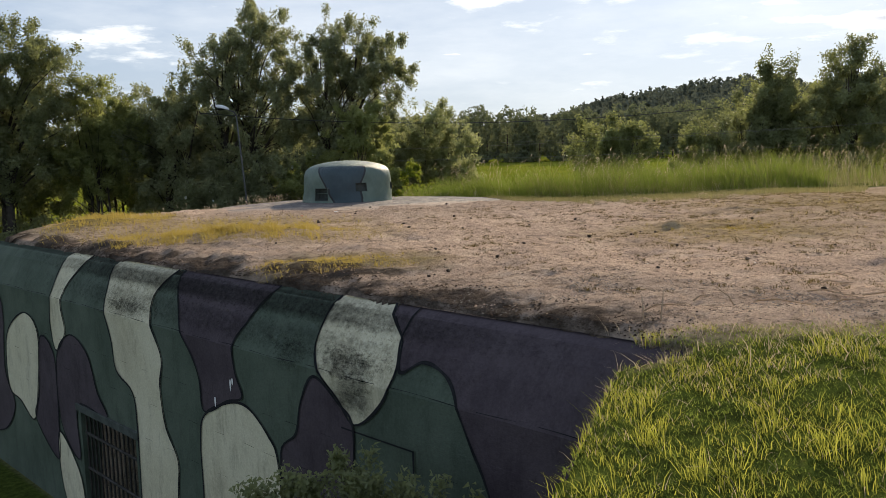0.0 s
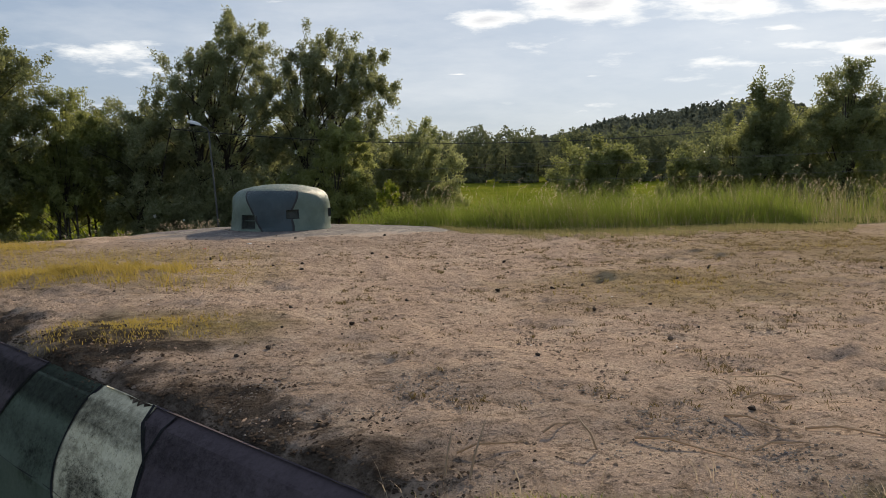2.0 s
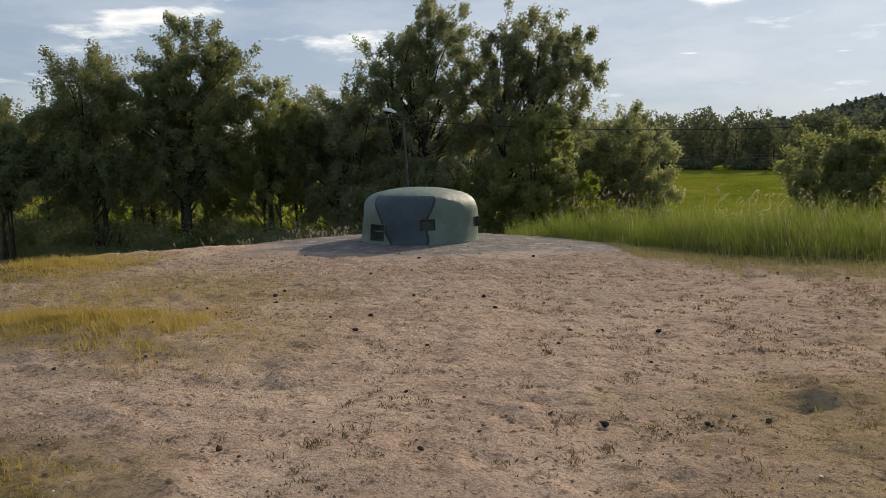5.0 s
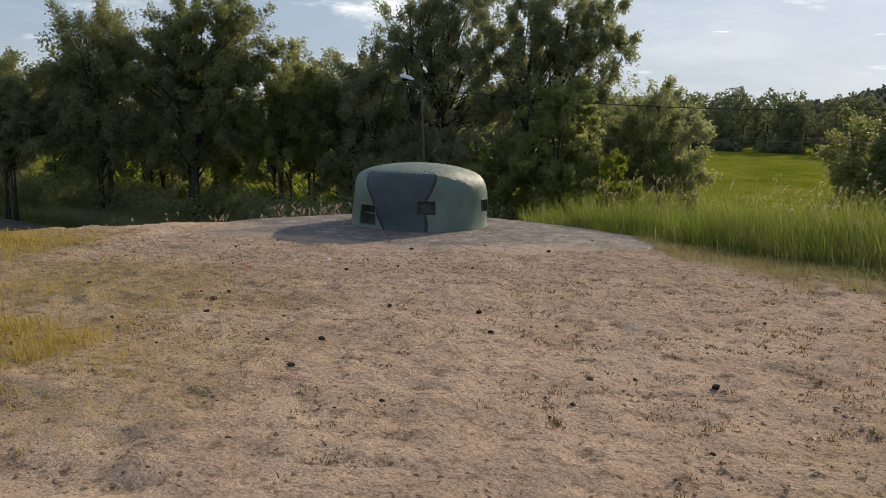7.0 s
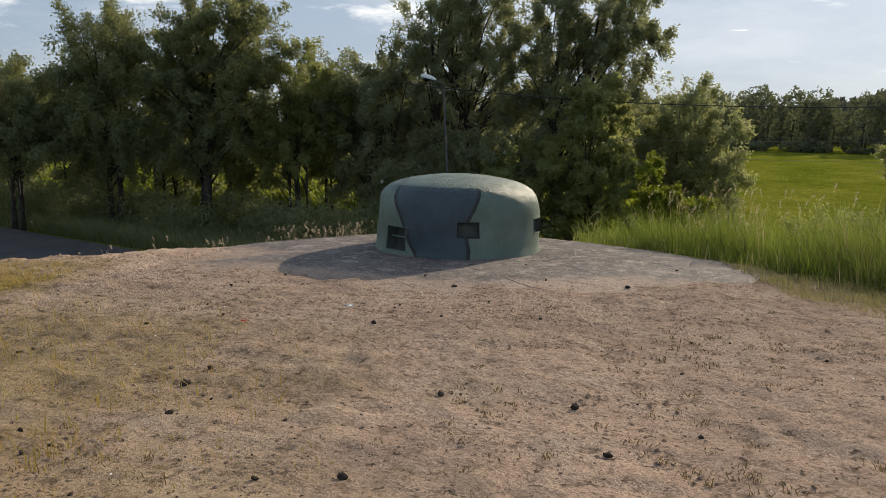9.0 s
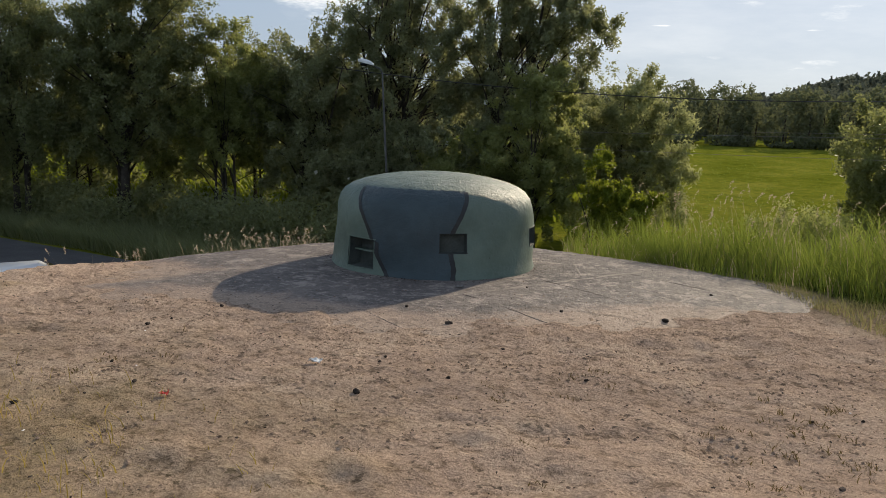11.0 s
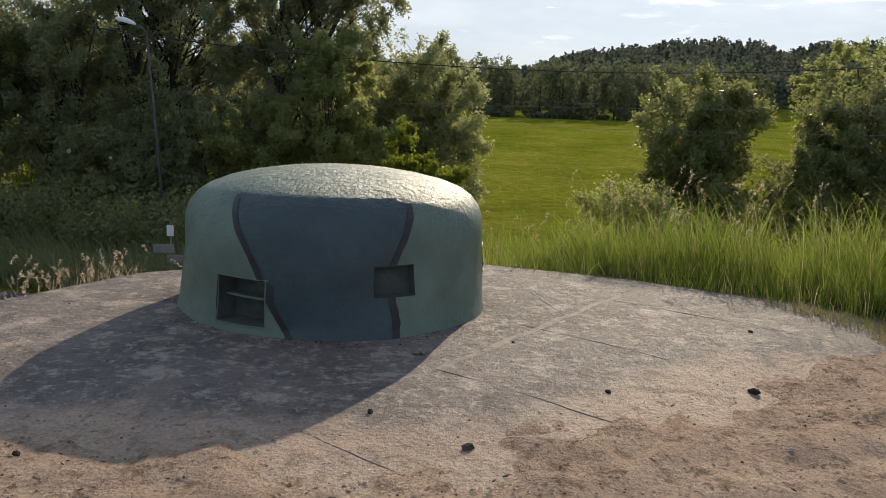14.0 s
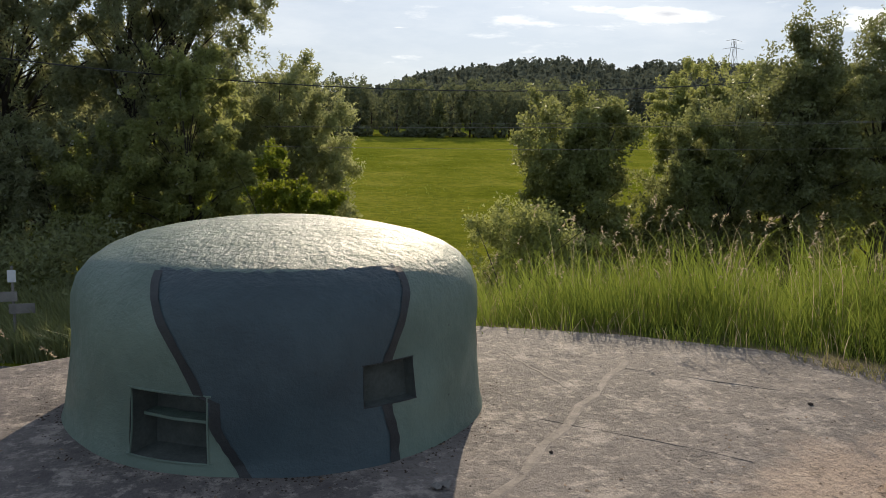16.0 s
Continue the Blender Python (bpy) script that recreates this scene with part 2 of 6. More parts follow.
def slab_material():
    """Bare concrete with sand drifted over it."""
    m, nt, p = blank("bare_concrete")
    v = world_vec(nt)
    fine, mid = noise_node(nt, 45, 5, 0.75, v), noise_node(nt, 6, 6, 0.7, v)
    col = ramp_node(nt, noise_node(nt, 0.9, 6, 0.65, v), [(0.3, (0.10, 0.087, 0.082)), (0.5, (0.14, 0.12, 0.111)), (0.7, (0.19, 0.162, 0.147))])
    col = mix_node(nt, ramp_node(nt, mid, [(0.35, (0.7, 0.7, 0.7)), (0.5, (0, 0, 0))]), col, (0.075, 0.066, 0.064))
    col = mix_node(nt, ramp_node(nt, noise_node(nt, 3.1, 9, 0.78, v), [(0.52, (0, 0, 0)), (0.6, (0.85, 0.85, 0.85))]), col, (0.31, 0.265, 0.23))
    col = mix_node(nt, ramp_node(nt, noise_node(nt, 13, 6, 0.75, v), [(0.54, (0, 0, 0)), (0.63, (0.8, 0.8, 0.8))]), col, (0.32, 0.275, 0.24))
    zone = nt.nodes.new("ShaderNodeAttribute")
    zone.attribute_name = "drift"
    add = nt.nodes.new("ShaderNodeMath")
    add.operation = "ADD"
    nt.links.new(zone.outputs["Fac"], add.inputs[0])
    nt.links.new(noise_node(nt, 2.2, 7, 0.7, v), add.inputs[1])
    sand = sand_colour(nt, v, noise_node(nt, 55, 5, 0.75, v), noise_node(nt, 9, 6, 0.7, v), noise_node(nt, 1.3, 5, 0.65, v))
    col = mix_node(nt, ramp_node(nt, add.outputs[0], [(0.66, (0, 0, 0)), (1.05, (1, 1, 1))]), col, mix_node(nt, 0.55, sand, (0.15, 0.12, 0.10)))
    col = mix_node(nt, 0.45, col, ramp_node(nt, fine, [(0.3, (0.3, 0.3, 0.3)), (0.7, (0.85, 0.85, 0.85))]), "OVERLAY")
    nt.links.new(col, p.inputs["Base Color"])
    p.inputs["Roughness"].default_value = 0.72
    p.inputs["Specular IOR Level"].default_value = 0.14
    nm = bump_node(nt, mid, 0.8, 0.04)
    nt.links.new(bump_node(nt, fine, 0.8, 0.012, nm), p.inputs["Normal"])
    return m


def steel_paint(name, a, b, c, rough=0.48):
    """Thick paint over rough cast steel: pitted and lumpy."""
    m, nt, p = blank(name)
    v = world_vec(nt)
    col = ramp_node(nt, noise_node(nt, 2.6, 6, 0.65, v), [(0.3, a), (0.52, b), (0.75, c)])
    pits = ramp_node(nt, noise_node(nt, 17, 4, 0.6, v), [(0.24, (1, 1, 1)), (0.29, (0, 0, 0))])
    col = mix_node(nt, pits, col, (0.02, 0.022, 0.02))
    nt.links.new(col, p.inputs["Base Color"])
    nt.links.new(ramp_node(nt, noise_node(nt, 6, 5, 0.7, v), [(0.3, (rough - 0.1,) * 3), (0.7, (rough + 0.16,) * 3)]), p.inputs["Roughness"])
    face = nt.nodes.new("ShaderNodeSeparateXYZ")
    nt.links.new(nt.nodes.new("ShaderNodeNewGeometry").outputs["Normal"], face.inputs[0])
    flat = nt.nodes.new("ShaderNodeMapRange")
    flat.inputs["From Min"].default_value, flat.inputs["From Max"].default_value = 0.1, 0.75
    flat.inputs["To Min"].default_value, flat.inputs["To Max"].default_value = 0.16, 0.6
    nt.links.new(face.outputs["Z"], flat.inputs["Value"])
    cast = nt.nodes.new("ShaderNodeBump")
    cast.inputs["Distance"].default_value = 0.05
    nt.links.new(flat.outputs["Result"], cast.inputs["Strength"])
    nt.links.new(noise_node(nt, 20, 5, 0.68, v), cast.inputs["Height"])
    nm = bump_node(nt, noise_node(nt, 3.5, 3, 0.5, v), 0.25, 0.03, cast.outputs["Normal"])
    nt.links.new(bump_node(nt, noise_node(nt, 70, 3, 0.6, v), 0.3, 0.004, nm), p.inputs["Normal"])
    return m


M = {
    "ground": ground_material(),
    "green": concrete_material("green_wall_paint", (0.062, 0.08, 0.06), (0.084, 0.106, 0.08), (0.108, 0.13, 0.1), 0.25),
    "purple": concrete_material("brown_wall_paint", (0.055, 0.043, 0.05), (0.077, 0.061, 0.069), (0.098, 0.08, 0.088), 0.25),
    "beige": concrete_material("beige_wall_paint", (0.47, 0.425, 0.30), (0.58, 0.53, 0.38), (0.65, 0.60, 0.44), 0.35),
    "black": surface("black_outline_paint", (0.012, 0.012, 0.014), (0.02, 0.02, 0.022), (0.032, 0.032, 0.034), 4, 0.9, spec=0.1),
    "mould": mould_material(),
    "slab": slab_material(),
    "sage": steel_paint("sage_green_steel_paint", (0.085, 0.122, 0.097), (0.118, 0.165, 0.132), (0.15, 0.203, 0.163)),
    "slate": steel_paint("slate_blue_steel_paint", (0.023, 0.04, 0.05), (0.034, 0.058, 0.069), (0.048, 0.077, 0.088)),
    "stripe": surface("dark_stripe_paint", (0.009, 0.011, 0.013), (0.014, 0.016, 0.018), (0.024, 0.027, 0.028), 8, 0.5),
    "iron": surface("rusty_iron", (0.012, 0.011, 0.010), (0.022, 0.02, 0.018), (0.05, 0.035, 0.025), 12, 0.7),
    # one dark tone for the firing slits and the grille's lintel and sill
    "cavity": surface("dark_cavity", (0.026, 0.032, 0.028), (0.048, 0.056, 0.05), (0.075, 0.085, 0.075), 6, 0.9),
    "crust": surface("broken_sand_crust", (0.1, 0.072, 0.053), (0.2, 0.146, 0.108), (0.36, 0.265, 0.2), 6, 1.0, 0.6, spec=0.0),
    "stone": surface("dark_stone", (0.022, 0.018, 0.015), (0.05, 0.039, 0.032), (0.13, 0.10, 0.08), 7, 0.95, 0.6, spec=0.1),
    "gravel": surface("grey_gravel", (0.06, 0.052, 0.048), (0.14, 0.122, 0.11), (0.24, 0.21, 0.19), 9, 0.9, 0.4, spec=0.15),
    "pale": surface("pale_worn_concrete", (0.14, 0.12, 0.105), (0.21, 0.18, 0.157), (0.3, 0.26, 0.225), 9, 0.8, 0.5, spec=0.15),
    "clod": surface("dark_crumbled_soil", (0.025, 0.018, 0.013), (0.055, 0.04, 0.03), (0.11, 0.085, 0.065), 5, 1.0, 0.6, spec=0.0),
    "paper": surface("white_paper", (0.6, 0.58, 0.55), (0.7, 0.68, 0.66), (0.8, 0.8, 0.78), 9, 0.7),
    "red": surface("red_plastic", (0.5, 0.04, 0.03), (0.6, 0.06, 0.04), (0.65, 0.09, 0.05), 9, 0.5),
    "bark": surface("bark", (0.02, 0.016, 0.012), (0.045, 0.036, 0.028), (0.08, 0.066, 0.052), 3, 0.95, 0.9, 0.03, fine=14),
    "asphalt": surface("asphalt", (0.035, 0.034, 0.036), (0.05, 0.049, 0.05), (0.07, 0.068, 0.066), 0.6, 0.85, 0.4, fine=80),
    "pole": surface("weathered_pole", (0.12, 0.11, 0.10), (0.18, 0.165, 0.15), (0.24, 0.22, 0.2), 2, 0.8),
    "lamp_steel": surface("weathered_lamp_steel", (0.05, 0.048, 0.045), (0.08, 0.076, 0.072), (0.12, 0.115, 0.11), 2, 0.8),
    "white": surface("white_enamel", (0.6, 0.6, 0.6), (0.7, 0.7, 0.7), (0.78, 0.78, 0.78), 3, 0.35),
    "wire": surface("wire", (0.02, 0.02, 0.02), (0.03, 0.03, 0.03), (0.05, 0.05, 0.05), 2, 0.5),
    "glass": surface("dark_car_glass", (0.01, 0.012, 0.014), (0.012, 0.014, 0.016), (0.02, 0.022, 0.025), 1, 0.06, 0.0),
    "carpaint": surface("white_car_paint", (0.68, 0.7, 0.72), (0.74, 0.76, 0.78), (0.8, 0.8, 0.8), 1, 0.2, 0.0),
    "rubber": surface("black_rubber", (0.012, 0.012, 0.012), (0.02, 0.02, 0.02), (0.03, 0.03, 0.03), 5, 0.8),
    "grass": leaf_material("fresh_grass", (0.10, 0.118, 0.018), (0.32, 0.315, 0.055), (0.56, 0.56, 0.09), 0.55, 0.05),
    "tall": leaf_material("tall_grass_blades", (0.055, 0.085, 0.016), (0.185, 0.215, 0.05), (0.33, 0.41, 0.07), 0.5, 0.0),
    "olive": leaf_material("ripening_grass_blades", (0.10, 0.105, 0.04), (0.30, 0.265, 0.13), (0.42, 0.38, 0.16), 0.45, 0.0),
    "ear": leaf_material("grass_ears", (0.26, 0.20, 0.14), (0.48, 0.39, 0.29), (0.62, 0.5, 0.37), 0.5, 0.1),
    "tuft": leaf_material("brown_tuft_blades", (0.07, 0.05, 0.025), (0.22, 0.165, 0.075), (0.3, 0.22, 0.09), 0.35, 0.0),
    "dry": leaf_material("dry_yellow_grass", (0.22, 0.15, 0.03), (0.46, 0.35, 0.09), (0.55, 0.42, 0.1), 0.45, 0.15),
    "willow": leaf_material("willow_leaves", (0.115, 0.132, 0.075), (0.275, 0.288, 0.17), (0.44, 0.46, 0.19), 0.48),
    "silver": leaf_material("silver_willow_leaves", (0.125, 0.145, 0.07), (0.33, 0.345, 0.19), (0.5, 0.52, 0.2), 0.52),
    "broad": leaf_material("broad_leaves", (0.11, 0.132, 0.055), (0.28, 0.3, 0.125), (0.5, 0.52, 0.16), 0.54),
    "dusky": leaf_material("dusky_leaves", (0.10, 0.118, 0.062), (0.235, 0.25, 0.13), (0.38, 0.40, 0.13), 0.43),
    "hop": leaf_material("hop_leaves", (0.075, 0.095, 0.038), (0.25, 0.27, 0.115), (0.42, 0.44, 0.14), 0.46, 0.15),
    "lime": leaf_material("lime_green_leaves", (0.07, 0.10, 0.015), (0.20, 0.24, 0.03), (0.32, 0.36, 0.03), 0.5),
    # far leaves: paler and greyer, distance haze is put into their base colour
    "forest": leaf_material("haze_paled_forest_leaves", (0.12, 0.135, 0.085), (0.18, 0.195, 0.115), (0.22, 0.24, 0.11), 0.36, 0.0),
    "conifer": leaf_material("haze_paled_conifer_needles", (0.12, 0.135, 0.105), (0.15, 0.165, 0.125), (0.1, 0.115, 0.085), 0.35, 0.0),
    "blossom": leaf_material("white_blossom", (0.5, 0.5, 0.42), (0.7, 0.7, 0.62), (0.6, 0.6, 0.5), 0.3),
}

# ---- mesh helpers ----


def empty(name, x=0, y=0, z=0):
    ob = new(name)
    ob.location = (x, y, z)
    bpy.context.view_layer.update()
    return ob


def part(name, bm, material, parent=None, label="", smooth=False):
    """Links a bmesh, in world coordinates, as one mesh object under a thing or a part."""
    me = bpy.data.meshes.new(name)
    bmesh.ops.recalc_face_normals(bm, faces=bm.faces[:])
    bm.to_mesh(me)
    bm.free()
    return place(name, me, material, parent, label, smooth)


def place(name, me, material, parent=None, label="", smooth=False):
    me.materials.append(M[material])
    if smooth:
        me.shade_smooth()
    ob = new(name, me)
    if parent is not None:
        ob.parent = parent
        # parts are built in world coordinates: only a thing's own place has to be undone
        if parent.parent is None:
            ob.matrix_parent_inverse = Matrix.LocRotScale(parent.location, parent.rotation_euler, parent.scale).inverted()
    if label:
        ob["label"] = label
    return ob


def box(bm, x0, y0, z0, x1, y1, z1, bevel=0.0, m=None):
    r = bmesh.ops.create_cube(bm, size=1, matrix=(m or Matrix()) @ Matrix.Translation(((x0 + x1) / 2, (y0 + y1) / 2, (z0 + z1) / 2)) @ Matrix.Diagonal((x1 - x0, y1 - y0, z1 - z0, 1)))
    if bevel:
        edges = list({e for v in r["verts"] for e in v.link_edges})
        bmesh.ops.bevel(bm, geom=edges, offset=bevel, segments=2, profile=0.6, affect="EDGES")
    return bm


def tube(bm, points, radii, sides=8):
    """A tapered tube along points."""
    rings = []
    for i, p in enumerate(points):
        a = Vector(points[max(i - 1, 0)])
        b = Vector(points[min(i + 1, len(points) - 1)])
        d = (b - a).normalized()
        side = d.cross(Vector((0.31, 0.95, 0.05))).normalized()
        up = d.cross(side)
        rings.append([bm.verts.new(Vector(p) + float(radii[i]) * (side * math.cos(k * 2 * math.pi / sides) + up * math.sin(k * 2 * math.pi / sides))) for k in range(sides)])
    for r0, r1 in zip(rings, rings[1:]):
        for k in range(sides):
            bm.faces.new((r0[k], r0[(k + 1) % sides], r1[(k + 1) % sides], r1[k]))
    bm.faces.new(rings[0])
    bm.faces.new(rings[-1])
    return bm


def mesh_arrays(name, verts, faces):
    """A mesh from an array of corners and an array of equal-sided faces."""
    me = bpy.data.meshes.new(name)
    n, k = faces.shape
    me.vertices.add(len(verts))
    me.vertices.foreach_set("co", np.ascontiguousarray(verts, np.float32).ravel())
    me.loops.add(n * k)
    me.loops.foreach_set("vertex_index", np.ascontiguousarray(faces, np.int32).ravel())
    me.polygons.add(n)
    me.polygons.foreach_set("loop_start", np.arange(0, n * k, k, dtype=np.int32))
    me.update(calc_edges=True)
    return me


def unit(v):
    return v / np.maximum(np.linalg.norm(v, axis=-1, keepdims=True), 1e-9)


def leaf_cloud(name, centres, size, rng, long=1.7, droop=0.0, pointed=False):
    """Folded diamond leaves, or plain pointed ones, at the given centres, turned at random."""
    n = len(centres)
    along = unit(rng.normal(size=(n, 3)) + np.array([0, 0, -droop]))
    side = unit(np.cross(along, rng.normal(size=(n, 3))))
    up = np.cross(along, side)
    s = size * rng.uniform(0.6, 1.4, (n, 1))
    tip, tail = centres + along * s * long / 2, centres - along * s * long / 2
    if pointed:
        return mesh_arrays(name, np.stack([tail + side * s / 2, tip, tail - side * s / 2], 1).reshape(-1, 3), np.arange(n * 3).reshape(n, 3))
    left, right = centres + side * s / 2 + up * s * 0.15, centres - side * s / 2 + up * s * 0.15
    verts = np.stack([tail, left, tip, right], 1).reshape(-1, 3)
    return mesh_arrays(name, verts, np.arange(n * 4).reshape(n, 4))


def blade_field(name, roots, height, width, rng, lean=0.25, wind=(-0.25, -0.15), plain=False, bias=None):
    """Grass blades: tapered strips of three lengths (two for plain ones), bent over; bias leans each its own way."""
    n = len(roots)
    h = (height * rng.uniform(0.55, 1.25, n))[:, None]
    a = rng.uniform(0, 2 * np.pi, n)
    side = np.stack([np.cos(a), np.sin(a), np.zeros(n)], 1) * (width * rng.uniform(0.6, 1.3, n))[:, None] / 2
    out = np.stack([rng.normal(size=n) * lean + wind[0], rng.normal(size=n) * lean + wind[1], np.zeros(n)], 1)
    if bias is not None:
        out[:, :2] += bias
    up = np.array([0, 0, 1.0])
    p1, p2, p3 = roots + h * (0.45 * up + 0.16 * out), roots + h * (0.8 * up + 0.5 * out), roots + h * (0.98 * up + 0.95 * out)
    if plain:
        p1 = roots + h * (0.6 * up + 0.3 * out)
        verts = np.stack([roots - side, roots + side, p1 - side * 0.75, p1 + side * 0.75, p3], 1).reshape(-1, 3)
        base = np.arange(n)[:, None] * 5
        tris = np.concatenate([base + np.array(t) for t in ((0, 1, 3), (0, 3, 2), (2, 3, 4))])
        return mesh_arrays(name, verts, tris), p3, out
    verts = np.stack([roots - side, roots + side, p1 - side * 0.85, p1 + side * 0.85, p2 - side * 0.55, p2 + side * 0.55, p3], 1).reshape(-1, 3)
    base = np.arange(n)[:, None] * 7
    quads = np.concatenate([base + np.array([0, 1, 3, 2]), base + np.array([2, 3, 5, 4]), base + np.array([4, 5, 6, 6])])
    tris = np.concatenate([quads[:, [0, 1, 2]], quads[: 2 * n][:, [0, 2, 3]]])
    return mesh_arrays(name, verts, tris), p3, out


# ---- ground ----
WALL_D = 5.41  # distance of the front wall's face from the origin, along (1, 1)
R2 = math.sqrt(2)
SLAB = np.array([(-6.95, 18.1), (-5.15, 20.75), (-3.8, 22.75), (-2.0, 23.75), (-0.7, 23.35), (0.3, 22.95), (1.2, 22.4), (1.75, 21.8), (1.5, 21.1), (0.95, 20.4), (0.4, 19.75), (-0.3, 19.1), (-0.95, 18.65), (-1.7, 18.6), (-2.6, 18.7), (-3.5, 18.85), (-4.4, 18.7), (-5.6, 18.3)])
PLATEAU = np.array([(1.64, 6.48), (-7.4, 15.5), (-7.2, 18.2), (-5.3, 20.9), (-3.9, 22.9), (-2.0, 23.9), (-0.6, 23.5), (0.8, 23.2), (3.0, 22.3), (6.0, 21.6), (12.0, 22.6), (60.0, 24.0), (60.0, -40.0), (-3.5, -40.0), (-1.2, 0.0), (-0.1, 2.4), (0.88, 4.7), (1.5, 6.15)])


def outside(x, y, poly):
    """Distance outside a polygon (0 inside)."""
    inside = np.zeros(x.shape, bool)
    far = np.full(x.shape, 1e9)
    for (ax, ay), (bx, by) in zip(poly, np.roll(poly, -1, 0)):
        inside ^= ((ay > y) != (by > y)) & (x < (bx - ax) * (y - ay) / (by - ay + 1e-12) + ax)
        t = np.clip(((x - ax) * (bx - ax) + (y - ay) * (by - ay)) / ((bx - ax) ** 2 + (by - ay) ** 2), 0, 1)
        far = np.minimum(far, np.hypot(x - ax - t * (bx - ax), y - ay - t * (by - ay)))
    return np.where(inside, 0.0, far), np.where(inside, far, 0.0)


def wobble(x, y, scale, seed=0.0):
    """Cheap smooth noise between about -1 and 1."""
    x, y = x / scale, y / scale
    return (np.sin(1.7 * x + 2.3 * y + seed) * np.cos(2.9 * x - 1.3 * y + 2 * seed) + 0.6 * np.sin(4.1 * x - 3.7 * y + 3 * seed) * np.cos(3.3 * x + 5.1 * y + seed) + 0.35 * np.sin(9.3 * x + 7.7 * y + seed) * np.sin(8.1 * x - 10.3 * y)) / 1.6


def ground_z(x, y):
    x, y = np.asarray(x, float), np.asarray(y, float)
    out, deep = outside(x, y, PLATEAU)
    d = (x + y) / R2
    top = -0.04 - 0.15 * np.clip((7.6 - d) / 1.9, 0, 1) ** 1.5 * np.clip((2.6 - x) / 2.2, 0, 1)
    top = top - 0.38 * np.clip((7.0 - y) / 5.2, 0, 1) ** 0.8
    top = top + 0.12 * np.clip((x - 3) / 4, 0, 1) * np.clip((y - 9) / 4, 0, 1)
    top = top + 0.012 * wobble(x, y, 0.55) + 0.02 * wobble(x, y, 1.9, 2.0) + 0.007 * wobble(x, y, 0.23, 1.0)
    lip = np.exp(-(((d - 6.15) / 0.3) ** 2)) * np.clip((1.6 - x) / 0.8, 0, 1) * (x > -6.5)
    top = top + lip * (0.035 + 0.04 * wobble(x, y, 0.8, 4.0) + 0.02 * wobble(x, y, 0.25, 5.0))
    top = top - 0.34 * np.clip((5.85 + 0.05 * wobble(x, y, 0.7, 9.0) - d) / 0.3, 0, 1) * np.clip((1.5 - x) / 0.3, 0, 1) * np.clip((y - 6.5) / 0.3, 0, 1)
    mound = 0.10 * np.exp(-(((x + 2.6) / 1.6) ** 2 + ((y - 13.4) / 0.6) ** 2)) + 0.12 * np.exp(-(((x + 6.2) / 1.0) ** 2 + ((y - 16.4) / 1.3) ** 2)) + 0.06 * np.exp(-(((x + 1.1) / 0.6) ** 2 + ((y - 10.1) / 0.45) ** 2))
    top = top + mound
    low = -4.4 + 0.08 * wobble(x, y, 6.0) + 4.3 * np.clip((y - 50) / 140, 0, 1)
    pit = (y < 19) & (x < 3)
    low = np.where(pit, -3.9, low)
    wall_side = (x + 0.9 * y < 18.6) & (y > 6.42) & (x < 1.6) | (x < -0.9) & (y > 10)
    steep = np.where(wall_side, 40.0, np.where(y > 15, 0.42, 1.25))
    z = np.maximum(low, top - np.where(wall_side, out * steep, np.where(y > 15, np.where(out < 0.6, 0.7 * steep * out * out, steep * (out - 0.348)), 0.15 * out + 7.0 * np.maximum(out - 0.42, 0))))
    hill = np.interp(x * 400 / np.maximum(y, 200), [20, 60, 72, 93, 121, 150, 168, 180, 198, 330], [0, 7.5, 14, 18.5, 22, 25, 24.5, 21, 25.5, 25]) * np.clip((y - 230) / 170, 0, 1)
    return z + hill


STRIP = np.array([(0.4, 8.2), (1.4, 8.3), (2.2, 7.85), (2.65, 7.3), (3.05, 6.8), (3.6, 6.3)])


def strip_distance(x, y):
    """Distance from the line where bare gravelly concrete shows between sand and turf."""
    far = np.full(np.shape(x), 1e9)
    for (ax, ay), (bx, by) in zip(STRIP, STRIP[1:]):
        t = np.clip(((x - ax) * (bx - ax) + (y - ay) * (by - ay)) / ((bx - ax) ** 2 + (by - ay) ** 2), 0, 1)
        far = np.minimum(far, np.hypot(x - ax - t * (bx - ax), y - ay - t * (by - ay)))
    return far


